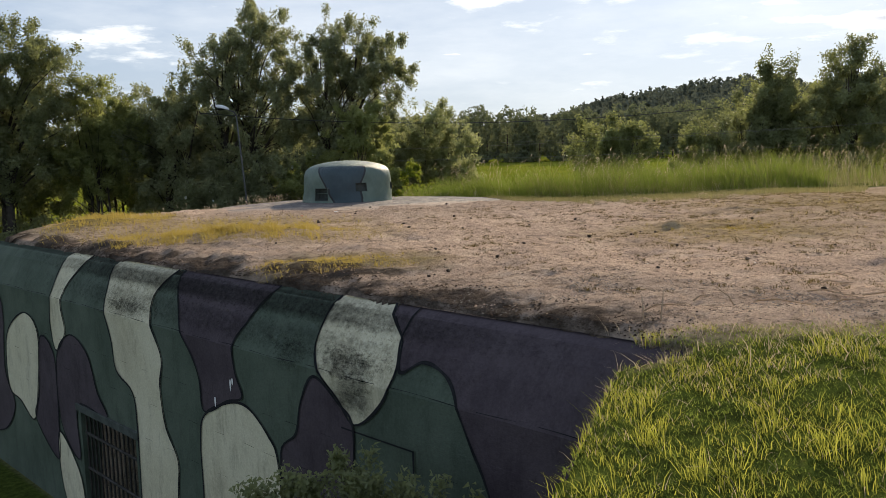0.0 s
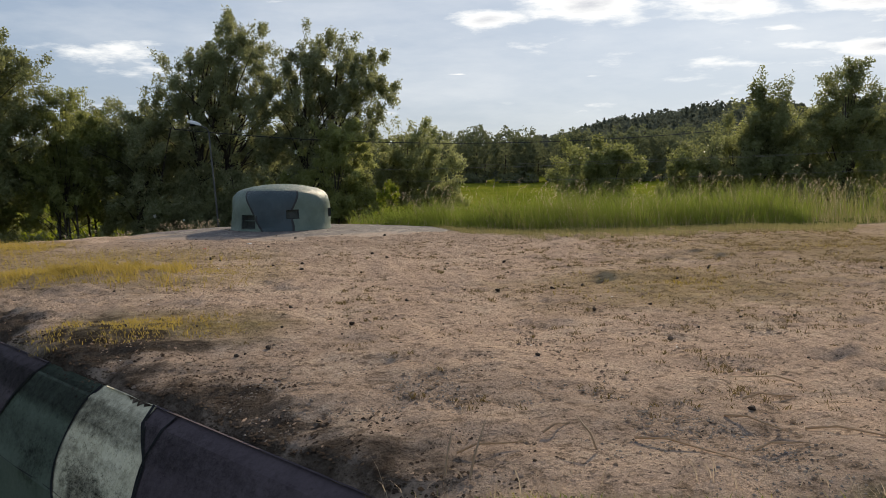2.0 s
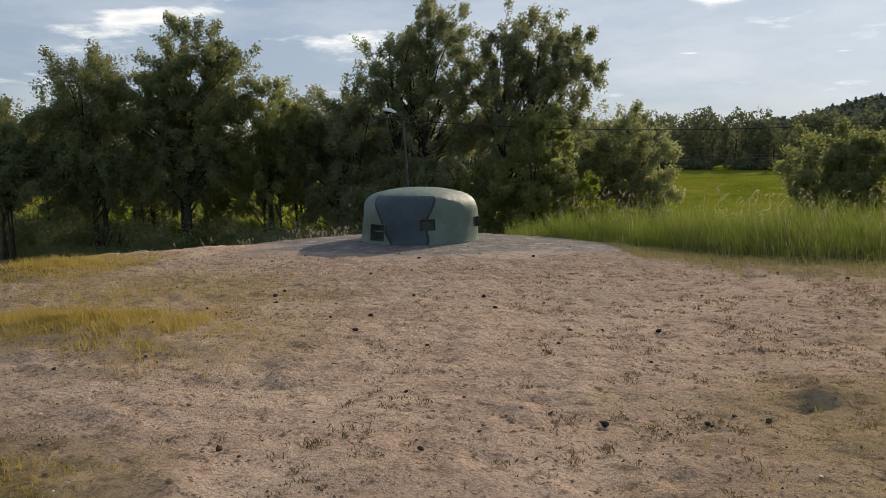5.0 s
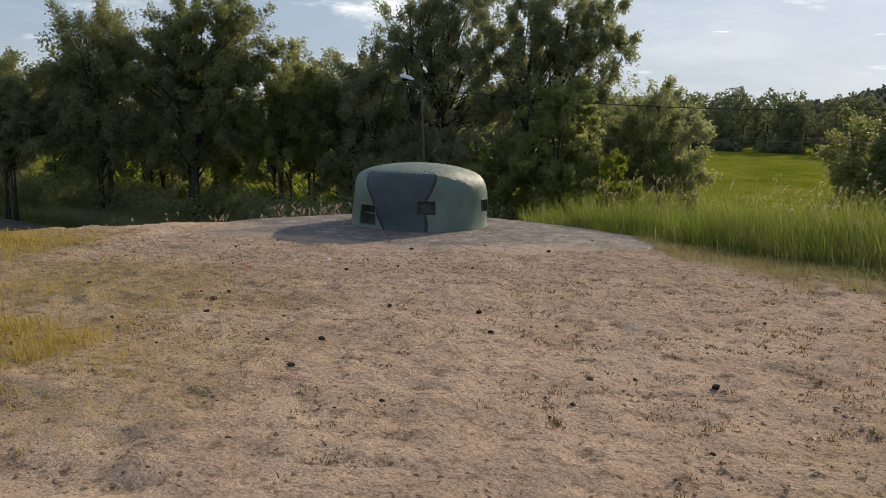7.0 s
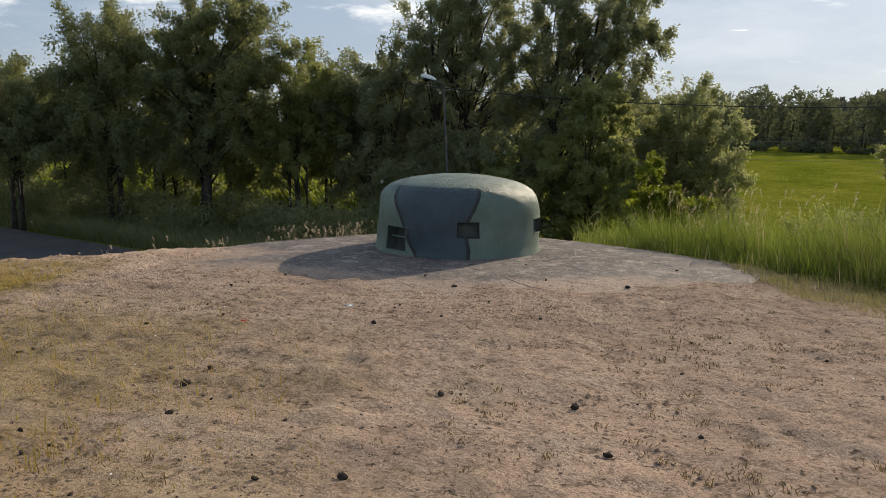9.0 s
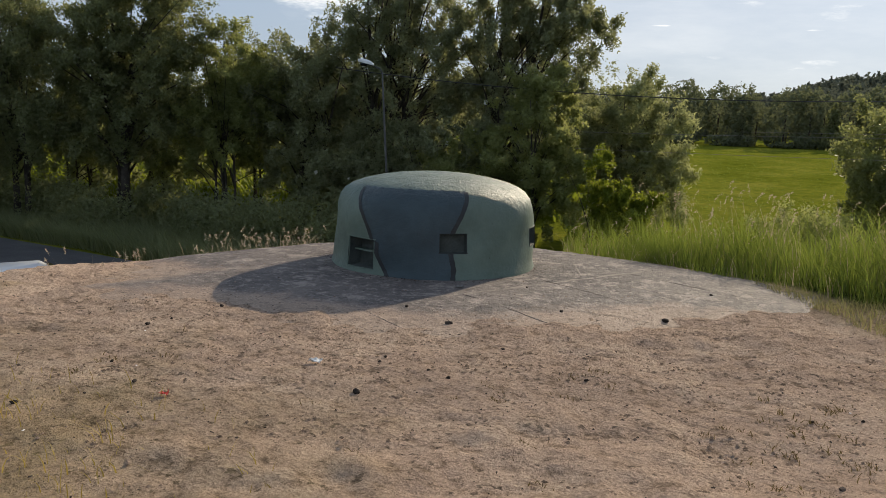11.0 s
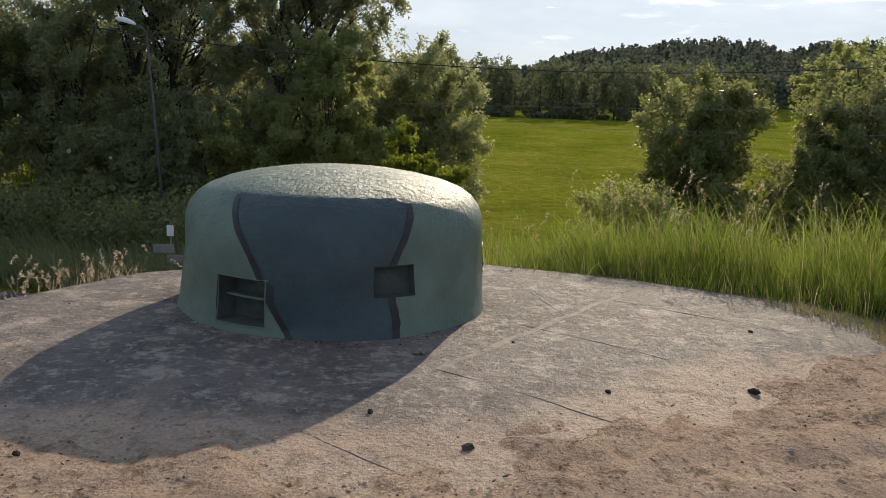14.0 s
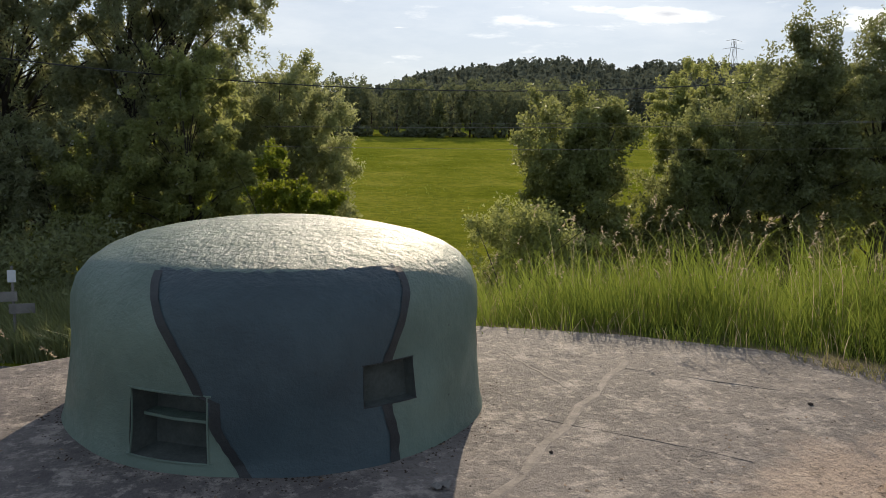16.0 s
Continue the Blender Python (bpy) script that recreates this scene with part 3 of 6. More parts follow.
def build_ground():
    def axis(lo, hi, step, reach):
        mid = np.arange(lo, hi + 1e-6, step)
        grow = np.cumsum(step * 1.16 ** np.arange(1, 70))
        grow = grow[grow < reach]
        return np.concatenate([lo - grow[::-1], mid, hi + grow])

    xs, ys = axis(-7.6, 8.0, 0.055, 2600), axis(6.0, 20.6, 0.055, 2600)
    X, Y = np.meshgrid(xs, ys)
    Z = ground_z(X, Y)
    # trodden relief: shallow hollows and heel prints, only where the sand is bare
    rng = np.random.default_rng(3)

    def soften(a, times):
        for _ in range(times):
            a = (a + np.roll(a, 1, 0) + np.roll(a, -1, 0)) / 3
            a = (a + np.roll(a, 1, 1) + np.roll(a, -1, 1)) / 3
        return a / a.std()

    fine, mid, broad = soften(rng.normal(size=X.shape), 1), soften(rng.normal(size=X.shape), 4), soften(rng.normal(size=X.shape), 30)
    bare = np.clip((Y - 6.9) / 0.5, 0, 1) * np.clip((20.4 - Y) / 0.5, 0, 1) * np.clip((X + 7.0) / 0.6, 0, 1) * np.clip((7.8 - X) / 0.5, 0, 1) * ((X + Y) / R2 > 5.95)
    much = np.clip(0.75 + 0.35 * broad, 0.15, 1.6)
    Z = Z + bare * much * (0.0085 * fine - 0.006 * np.clip(mid - 0.5, 0, 2) ** 1.1 + 0.006 * np.clip(-mid, 0, 2) + 0.006 * broad)
    nx, ny = len(xs), len(ys)
    i = (np.arange(ny - 1)[:, None] * nx + np.arange(nx - 1)).ravel()
    me = mesh_arrays("ground", np.stack([X, Y, Z], -1).reshape(-1, 3), np.stack([i, i + 1, i + nx + 1, i + nx], 1))
    d = (X + Y) / R2
    out, deep = outside(X, Y, PLATEAU)
    jag = 0.35 * wobble(X, Y, 0.9, 1.0) + 0.15 * wobble(X, Y, 0.3, 2.0)
    back = np.interp(X, [-8, 0.2, 1.6, 2.2, 4.1, 6.5, 9.0, 11.0, 60.0], [40, 22.9, 22.0, 21.2, 19.4, 19.4, 19.3, 20.6, 21.0])
    grass = np.clip((Y - back + jag * 0.5) / 0.35, 0, 1)
    grass = np.maximum(grass, np.clip((6.75 - Y + jag * 0.5) / 0.35, 0, 1))
    grass = np.maximum(grass, np.clip(out / 0.4, 0, 1))
    soil = np.maximum.reduce([0.45 * np.clip((7.9 - d) / 1.4, 0, 1), np.exp(-(((d - 5.95) / 0.5) ** 2)), np.exp(-(((d - 6.4) / 0.5) ** 2)) * np.exp(-(((X + 0.9) / 1.3) ** 2))]) * np.clip((2.4 - X) / 1.2, 0, 1) * np.clip(0.75 + 0.8 * jag, 0, 1)
    soil = np.maximum(soil, 0.95 * np.clip(1.25 - np.hypot((X + 0.75) / 0.95, (Y - 9.62) / 0.32) + 0.5 * jag, 0, 1) * (d > 5.8))
    soil = np.maximum(soil, 0.26 * np.clip(1.3 - outside(X, Y, SLAB)[0] / 3.2 + 0.6 * jag, 0, 1) * (Y < 22) * (X > -5))
    soil = np.maximum(soil, 0.4 * np.clip(1.25 - strip_distance(X, Y) / 0.6 + 0.8 * jag, 0, 1))
    straw = np.zeros_like(X)
    for cx, cy, rx, ry in ((-3.0, 13.5, 2.0, 0.85), (-6.1, 16.9, 1.2, 2.0), (-0.95, 10.3, 0.95, 0.7), (-3.6, 15.6, 2.4, 2.0), (-1.4, 13.7, 1.2, 1.5), (3.9, 12.2, 1.5, 1.6), (7.5, 15.5, 3.0, 2.8)):
        weak = 0.35 if cy == 13.7 else 0.55 if cx > 0 or cy > 13 and cx > -4 else 1.0
        straw = np.maximum(straw, weak * np.clip(1.4 - np.hypot((X - cx) / rx, (Y - cy) / ry) + jag, 0, 1))
    straw = np.maximum(straw, 0.5 * np.clip(1 - np.abs(Y - back + 0.7) / 0.9 + jag, 0, 1) * (X > 1.5))
    col = np.stack([grass, soil, straw, np.ones_like(X)], -1).reshape(-1, 4)
    att = me.color_attributes.new("zone", "FLOAT_COLOR", "POINT")
    att.data.foreach_set("color", col.astype(np.float32).ravel())
    ob = place("ground", me, "ground", smooth=True)
    tagged(ob, "dry trampled sandy ground with worn turf and meadow beyond", "ground", kind="structure")


build_ground()

# ---- bunker: painted front wall, grated window ----
PROFILE = [(6.45, -0.32), (6.0, -0.25), (5.80, -0.205), (5.70, -0.26), (5.62, -0.37), (5.55, -0.50), (5.47, -0.66), (WALL_D, -0.80), (WALL_D, -4.3)]


def wall_point(u, z, proud=0.0):
    """A place on the front wall: u metres along it, at height z."""
    for (d0, z0), (d1, z1) in zip(PROFILE, PROFILE[1:]):
        if d0 < 6.4 and (z >= z1 or z1 == -4.3):
            k = (z0 - z) / (z0 - z1)
            d = d0 + (d1 - d0) * k
            slope = Vector((d1 - d0, z1 - z0)).normalized()
            nd, nz = slope.y, -slope.x
            break
    d, z = d + nd * proud, z + nz * proud
    return Vector(((d - u) / R2, (d + u) / R2, z))


bunker = empty("bunker", 0, 6.5, -4.3)
tagged(bunker, "concrete bunker wall painted in green, brown and beige camouflage", "bunker", kind="structure")


def build_wall():
    bm = bmesh.new()
    us = [1.5, 10.6, 12.3, 17.0]
    zs = [z for _, z in PROFILE[:-1]] + [-2.25, -3.75, -4.3]
    grid = [[bm.verts.new(wall_point(u, z)) for z in zs] for u in us]
    for a in range(len(us) - 1):
        for b in range(len(zs) - 1):
            if not (a == 1 and zs[b] == -2.25):
                bm.faces.new((grid[a][b], grid[a + 1][b], grid[a + 1][b + 1], grid[a][b + 1]))
    # window recess
    c = [grid[1][-3], grid[2][-3], grid[2][-2], grid[1][-2]]
    back = [bm.verts.new(v.co + Vector((0.32, 0.32, 0))) for v in c]
    for k in range(4):
        bm.faces.new((c[k], c[(k + 1) % 4], back[(k + 1) % 4], back[k]))
    bm.faces.new(back)
    part("wall", bm, "green", bunker)
    # the rear and left faces under the roof's rim
    bm = bmesh.new()
    rim = [(-7.05, 15.2), (-6.95, 18.1), (-5.15, 20.75), (-3.8, 22.75), (-2.0, 23.75), (-0.7, 23.35), (-0.7, 23.0)]
    top = [bm.verts.new((x, y, -0.10)) for x, y in rim]
    mid = [bm.verts.new((x * 1.012, y * 1.006, -0.3)) for x, y in rim]
    low = [bm.verts.new((x * 1.012, y * 1.006, -4.6)) for x, y in rim]
    for a, b in ((top, mid), (mid, low)):
        for k in range(len(rim) - 1):
            bm.faces.new((a[k], a[k + 1], b[k + 1], b[k]))
    part("rear_wall", bm, "slab", bunker)


build_wall()


def smooth_loop(points, steps=6):
    pts, n = [Vector(p) for p in points], len(points)
    res = []
    for i in range(n):
        p0, p1, p2, p3 = pts[i - 1], pts[i], pts[(i + 1) % n], pts[(i + 2) % n]
        for k in range(steps):
            t = k / steps
            res.append(0.5 * (2 * p1 + (p2 - p0) * t + (2 * p0 - 5 * p1 + 4 * p2 - p3) * t * t + (3 * p1 - p0 - 3 * p2 + p3) * t ** 3))
    return res


def paint_patch(colour, outline, label, layer):
    loop = smooth_loop(outline)
    loop = [Vector((p.x, min(p.y, -0.2))) for p in loop]
    bm = bmesh.new()
    bm.faces.new([bm.verts.new((p.x, p.y, 0)) for p in loop])
    for _, z in PROFILE[1:-1]:
        bmesh.ops.bisect_plane(bm, geom=bm.verts[:] + bm.edges[:] + bm.faces[:], plane_co=(0, z, 0), plane_no=(0, 1, 0))
    bmesh.ops.triangulate(bm, faces=bm.faces[:])
    for v in bm.verts:
        v.co = wall_point(v.co.x, v.co.y, 0.003 + 0.0012 * layer)
    ob = part("paint_patch", bm, colour, bunker, label)
    bm = bmesh.new()
    n, rings = len(loop), []
    for i, p in enumerate(loop):
        t = (loop[(i + 1) % n] - loop[i - 1]).normalized()
        w = Vector((-t.y, t.x)) * (0.0125 + 0.003 * math.sin(i * 0.7))
        rings.append([bm.verts.new(wall_point((p + k * w).x, min((p + k * w).y, -0.2), 0.012 + 0.0004 * layer)) for k in (-1, 1)])
    for i in range(n):
        if loop[i].y < -0.21 or loop[(i + 1) % n].y < -0.21:
            bm.faces.new((rings[i][0], rings[(i + 1) % n][0], rings[(i + 1) % n][1], rings[i][1]))
    part("outline", bm, "black", ob, "hand-painted black outline")


BEIGE, PURPLE, GREEN = "weathered beige camouflage patch", "dull brown-purple camouflage patch", "dark green camouflage patch"
paint_patch("beige", [(13.05, -0.15), (13.1, -0.8), (13.15, -1.2), (13.0, -1.55), (12.62, -1.25), (12.7, -0.9), (12.65, -0.6), (12.35, -0.15)], BEIGE, 0)
paint_patch("beige", [(15.1, -1.6), (14.25, -1.15), (13.7, -1.4), (13.9, -2.35), (14.15, -2.8), (14.7, -2.6), (15.2, -2.45)], BEIGE, 1)
paint_patch("purple", [(13.62, -1.45), (13.1, -1.65), (13.12, -2.7), (13.25, -3.2), (14.05, -2.75), (13.85, -2.35)], PURPLE, 2)
paint_patch("purple", [(15.3, -1.0), (16.8, -0.9), (16.8, -3.2), (15.7, -3.3), (15.0, -2.75), (15.35, -2.2)], PURPLE, 3)
paint_patch("purple", [(13.0, -1.65), (12.45, -1.25), (11.9, -1.43), (11.65, -1.9), (11.4, -2.2), (12.35, -2.22), (12.4, -3.0), (13.0, -2.6)], PURPLE, 4)
paint_patch("beige", [(13.1, -2.75), (13.15, -3.5), (12.7, -4.2), (12.4, -4.2), (12.4, -3.3)], BEIGE, 5)
paint_patch("beige", [(11.4, -0.1), (11.38, -0.55), (11.1, -1.1), (11.0, -1.5), (10.58, -1.7), (10.5, -2.1), (10.52, -3.2), (10.5, -4.2), (9.6, -4.2), (9.55, -2.8), (9.5, -2.3), (9.75, -1.95), (9.83, -1.5), (9.75, -1.15), (9.98, -0.8), (10.12, -0.5), (9.95, -0.1)], BEIGE, 0)
paint_patch("purple", [(9.68, -0.1), (9.4, -0.65), (9.05, -1.0), (8.9, -1.25), (8.83, -1.58), (8.35, -1.38), (8.06, -1.28), (8.17, -1.05), (8.2, -0.75), (8.05, -0.5), (7.95, -0.1)], PURPLE, 1)
paint_patch("beige", [(8.83, -1.62), (8.35, -1.4), (7.98, -1.36), (7.63, -1.57), (7.48, -1.8), (7.45, -2.6), (7.6, -4.2), (9.0, -4.2), (8.95, -2.6), (8.95, -1.95)], BEIGE, 2)
paint_patch("purple", [(6.86, -0.86), (7.07, -1.15), (7.16, -1.45), (7.42, -1.7), (7.3, -2.4), (6.5, -2.0), (6.32, -1.24), (6.54, -1.02)], PURPLE, 3)
paint_patch("beige", [(6.75, -0.1), (6.92, -0.5), (6.83, -0.76), (6.53, -0.99), (6.3, -1.18), (5.97, -0.95), (5.83, -0.67), (5.88, -0.45), (5.93, -0.1)], BEIGE, 4)
paint_patch("purple", [(5.9, -0.1), (5.85, -0.45), (5.78, -0.66), (5.58, -0.56), (5.38, -0.58), (5.18, -0.7), (4.98, -1.05), (4.8, -1.4), (4.5, -2.3), (2.6, -2.3), (2.5, -0.1)], PURPLE, 5)


def board_joints():
    for z, h in ((-0.785, 0.0035), (-1.36, 0.002), (-1.75, 0.003), (-2.2, 0.002)):
        bm = bmesh.new()
        rows = []
        for k in range(70):
            u = 4.0 + k * 0.185
            w = h * (0.6 + 0.4 * math.sin(k * 1.7) * math.sin(k * 0.6))
            zz = z + 0.006 * math.sin(k * 0.9)
            rows.append([bm.verts.new(wall_point(u, zz + f * w, 0.0135)) for f in (-1, 1)])
        for k, (r0, r1) in enumerate(zip(rows, rows[1:])):
            if (z > -2.1 or not 35 < k < 46) and ((k * 7 + int(z * -50)) % 11 < (8 if z > -0.8 else 4)):
                bm.faces.new((r0[0], r1[0], r1[1], r0[1]))
        part("board_joint", bm, "black", bunker, "dark formwork joint across the wall")



board_joints()


def mould_stain(u0, u1, z0, z1, amount):
    """Black growth in the pores of the paint, densest in the middle of its band."""
    nu, nz = max(6, int((u1 - u0) / 0.08)), 14
    verts, weight = [], []
    for a in range(nu + 1):
        for b in range(nz + 1):
            f, g = a / nu, b / nz
            verts.append(wall_point(u0 + (u1 - u0) * f, z0 + (z1 - z0) * g, 0.016))
            weight.append(amount * min(1, 3.0 * min(f, 1 - f)) * min(1, 2.4 * min(g + 0.15, 1 - g)))
    i = (np.arange(nu)[:, None] * (nz + 1) + np.arange(nz)).ravel()
    me = mesh_arrays("mould_stain", np.array(verts), np.stack([i, i + nz + 1, i + nz + 2, i + 1], 1))
    me.attributes.new("growth", "FLOAT", "POINT").data.foreach_set("value", np.array(weight, np.float32))
    place("mould_stain", me, "mould", bunker, "black mould and dirt on the painted edge", smooth=True)


mould_stain(2.5, 16.0, -0.205, -0.50, 0.95)
mould_stain(2.5, 16.0, -0.42, -0.84, 0.62)
mould_stain(9.9, 11.5, -0.55, -0.86, 0.8)
mould_stain(5.85, 6.95, -0.56, -0.92, 0.9)
mould_stain(5.95, 6.7, -0.74, -1.2, 0.95)
mould_stain(6.9, 7.6, -0.55, -0.95, 0.7)


def painted_hatch():
    """The dark outline of a small hatch on the lower wall, and a few white drips."""
    for u0, z0, u1, z1 in ((6.48, -1.23, 5.58, -1.23), (5.6, -1.23, 5.6, -1.42)):
        bm = bmesh.new()
        a, b = wall_point(u0, z0, 0.014), wall_point(u1, z1, 0.014)
        side = wall_point(u0, z0 - 0.014, 0.014) - a if z0 == z1 else wall_point(u0 - 0.02, z0, 0.014) - a
        bm.faces.new([bm.verts.new(q) for q in (a, b, b + side, a + side)])
        part("hatch_outline", bm, "black", bunker, "dark painted outline of a hatch")
    for u, z, h in ((8.26, -1.14, 0.12), (8.58, -1.38, 0.11), (8.22, -1.12, 0.07)):
        bm = bmesh.new()
        ring = [(0.012, 0), (0.017, -0.3), (0.012, -0.7), (0.0, -1), (-0.011, -0.65), (-0.016, -0.25), (-0.009, 0.05)]
        bm.faces.new([bm.verts.new(wall_point(u + du, z + h * f, 0.015)) for du, f in ring])
        part("paint_drip", bm, "paper", bunker, "small white paint drip")


painted_hatch()


def build_grille():
    g = empty("window_grille", *wall_point(11.45, -3.75))
    tagged(g, "black iron window grille set in the camouflaged wall", "grille")

    def bar(name, u0, z0, u1, z1, r, label=""):
        bm = bmesh.new()
        a, b = wall_point(u0, z0, -0.05), wall_point(u1, z1, -0.05)
        tube(bm, [a, (a + b) / 2, b], [r, r, r], 6)
        part(name, bm, "iron", g, label)

    for k in range(13):
        u = 10.68 + k * 0.13
        bar("bar", u, -2.27, u, -3.73, 0.014)
    for z in (-2.6, -3.1, -3.6):
        bar("crossbar", 10.62, z, 12.28, z, 0.02)
    for z, name in ((-2.24, "lintel"), (-3.76, "sill")):
        bm = bmesh.new()
        a, b = wall_point(10.5, z), wall_point(12.4, z)
        m = Matrix.LocRotScale((a + b) / 2, Euler((0, 0, radians(135))), None)
        box(bm, -0.95, -0.04, -0.05, 0.95, 0.03, 0.05, 0.01, m)
        part(name, bm, "cavity", g)


build_grille()

# ---- concrete slab round the cupola ----
CX, CY = -2.18, 21.98


def slab_rim(x, y):
    """How near the slab's buried front edge is, from 0 to 1."""
    return np.clip(1 - outside(x, y, SLAB)[1] / 1.3, 0, 1) * np.clip((21.6 - 0.25 * x - y) / 0.8, 0, 1) * np.clip((21.2 - y) / 1.0, 0, 1)


def slab_z(x, y):
    x, y = np.asarray(x, float), np.asarray(y, float)
    r = np.hypot(x - CX, y - CY)
    return 0.012 - 0.075 * np.clip((r - 1.2) / 3.6, 0, 1.4) ** 2 - 0.07 * slab_rim(x, y)


def build_slab():
    edge = SLAB
    xs, ys = np.arange(-7.2, 2.2, 0.1), np.arange(17.6, 24.0, 0.1)
    X, Y = np.meshgrid(xs, ys)
    out, _ = outside(X, Y, edge)
    rim = slab_rim(X, Y)
    Z = slab_z(X, Y) - 0.25 * np.clip(out, 0, 0.3) + 0.003 * wobble(X, Y, 0.4, 7.0) - 0.5 * np.clip(out - 0.3, 0, 1)
    nx, ny = len(xs), len(ys)
    i = (np.arange(ny - 1)[:, None] * nx + np.arange(nx - 1)).ravel()
    keep = out.ravel()[i] < 0.45
    i = i[keep]
    me = mesh_arrays("concrete_slab", np.stack([X, Y, Z], -1).reshape(-1, 3), np.stack([i, i + 1, i + nx + 1, i + nx], 1))
    me.attributes.new("drift", "FLOAT", "POINT").data.foreach_set("value", (1.5 * rim).astype(np.float32).ravel())
    slab = place("concrete_slab", me, "slab", smooth=True)
    tagged(slab, "worn bare concrete roof slab around the steel cupola", "slab", kind="structure")
    # raised formwork joints
    for (x0, y0), (x1, y1), w in (((-1.5, 20.36), (-0.52, 19.6), 0.008), ((-0.9, 21.33), (-0.1, 20.66), 0.008), ((-1.5, 20.36), (0.05, 22.28), 0.045), ((-2.16, 19.55), (-1.46, 18.96), 0.006), ((-0.04, 22.1), (0.95, 21.36), 0.01), ((-0.7, 22.6), (-0.55, 21.75), 0.02)):
        bm = bmesh.new()
        a, b = Vector((x0, y0)), Vector((x1, y1))
        t = (b - a).normalized()
        s = Vector((-t.y, t.x)) * w
        rows = []
        for k in range(13):
            p = a.lerp(b, k / 12) + s * 0.4 * math.sin(k * 2.1)
            z = float(slab_z(p.x, p.y))
            rows.append([bm.verts.new((*(p + s * f), z + h)) for f, h in ((-1, -0.006), (-0.4, 0.002), (0.4, 0.002), (1, -0.006))])
        for r0, r1 in zip(rows, rows[1:]):
            for k in range(3):
                bm.faces.new((r0[k], r0[k + 1], r1[k + 1], r1[k]))
        part("formwork_joint", bm, "slab" if w < 0.015 else "pale", slab, "" if w < 0.015 else "pale worn ridge of a formwork joint")


build_slab()

# ---- cupola ----
CUP = [(1.13, -0.08), (1.12, 0.0), (1.10, 0.06), (1.09, 0.16), (1.085, 0.27), (1.08, 0.36), (1.075, 0.46), (1.07, 0.56), (1.055, 0.66), (1.025, 0.745), (0.97, 0.815), (0.895, 0.865), (0.78, 0.91), (0.61, 0.95), (0.42, 0.98), (0.22, 0.997), (0.0, 1.003)]


def cup_radius(z):
    for (r0, z0), (r1, z1) in zip(CUP, CUP[1:]):
        if z <= z1:
            return r0 + (r1 - r0) * (z - z0) / (z1 - z0)
    return 0.0


def cup_point(phi, r, z, proud=0.0):
    """phi: degrees from the side that faces the path, towards +x."""
    a = radians(phi)
    lump = 0.008 * math.sin(3 * a + 5 * z) + 0.006 * math.sin(7 * a - 11 * z)
    r = r * (1 + lump) + proud * (1 if z < 0.8 else 0.5)
    return Vector((CX + r * math.sin(a), CY - r * math.cos(a), z + (proud if z > 0.7 else 0)))


SLITS = [(-39.5, -19.0, 0.06, 0.36), (16.5, 31.0, 0.27, 0.46), (82.0, 98.0, 0.27, 0.46), (150.0, 166.0, 0.27, 0.46), (-110.0, -94.0, 0.27, 0.46)]


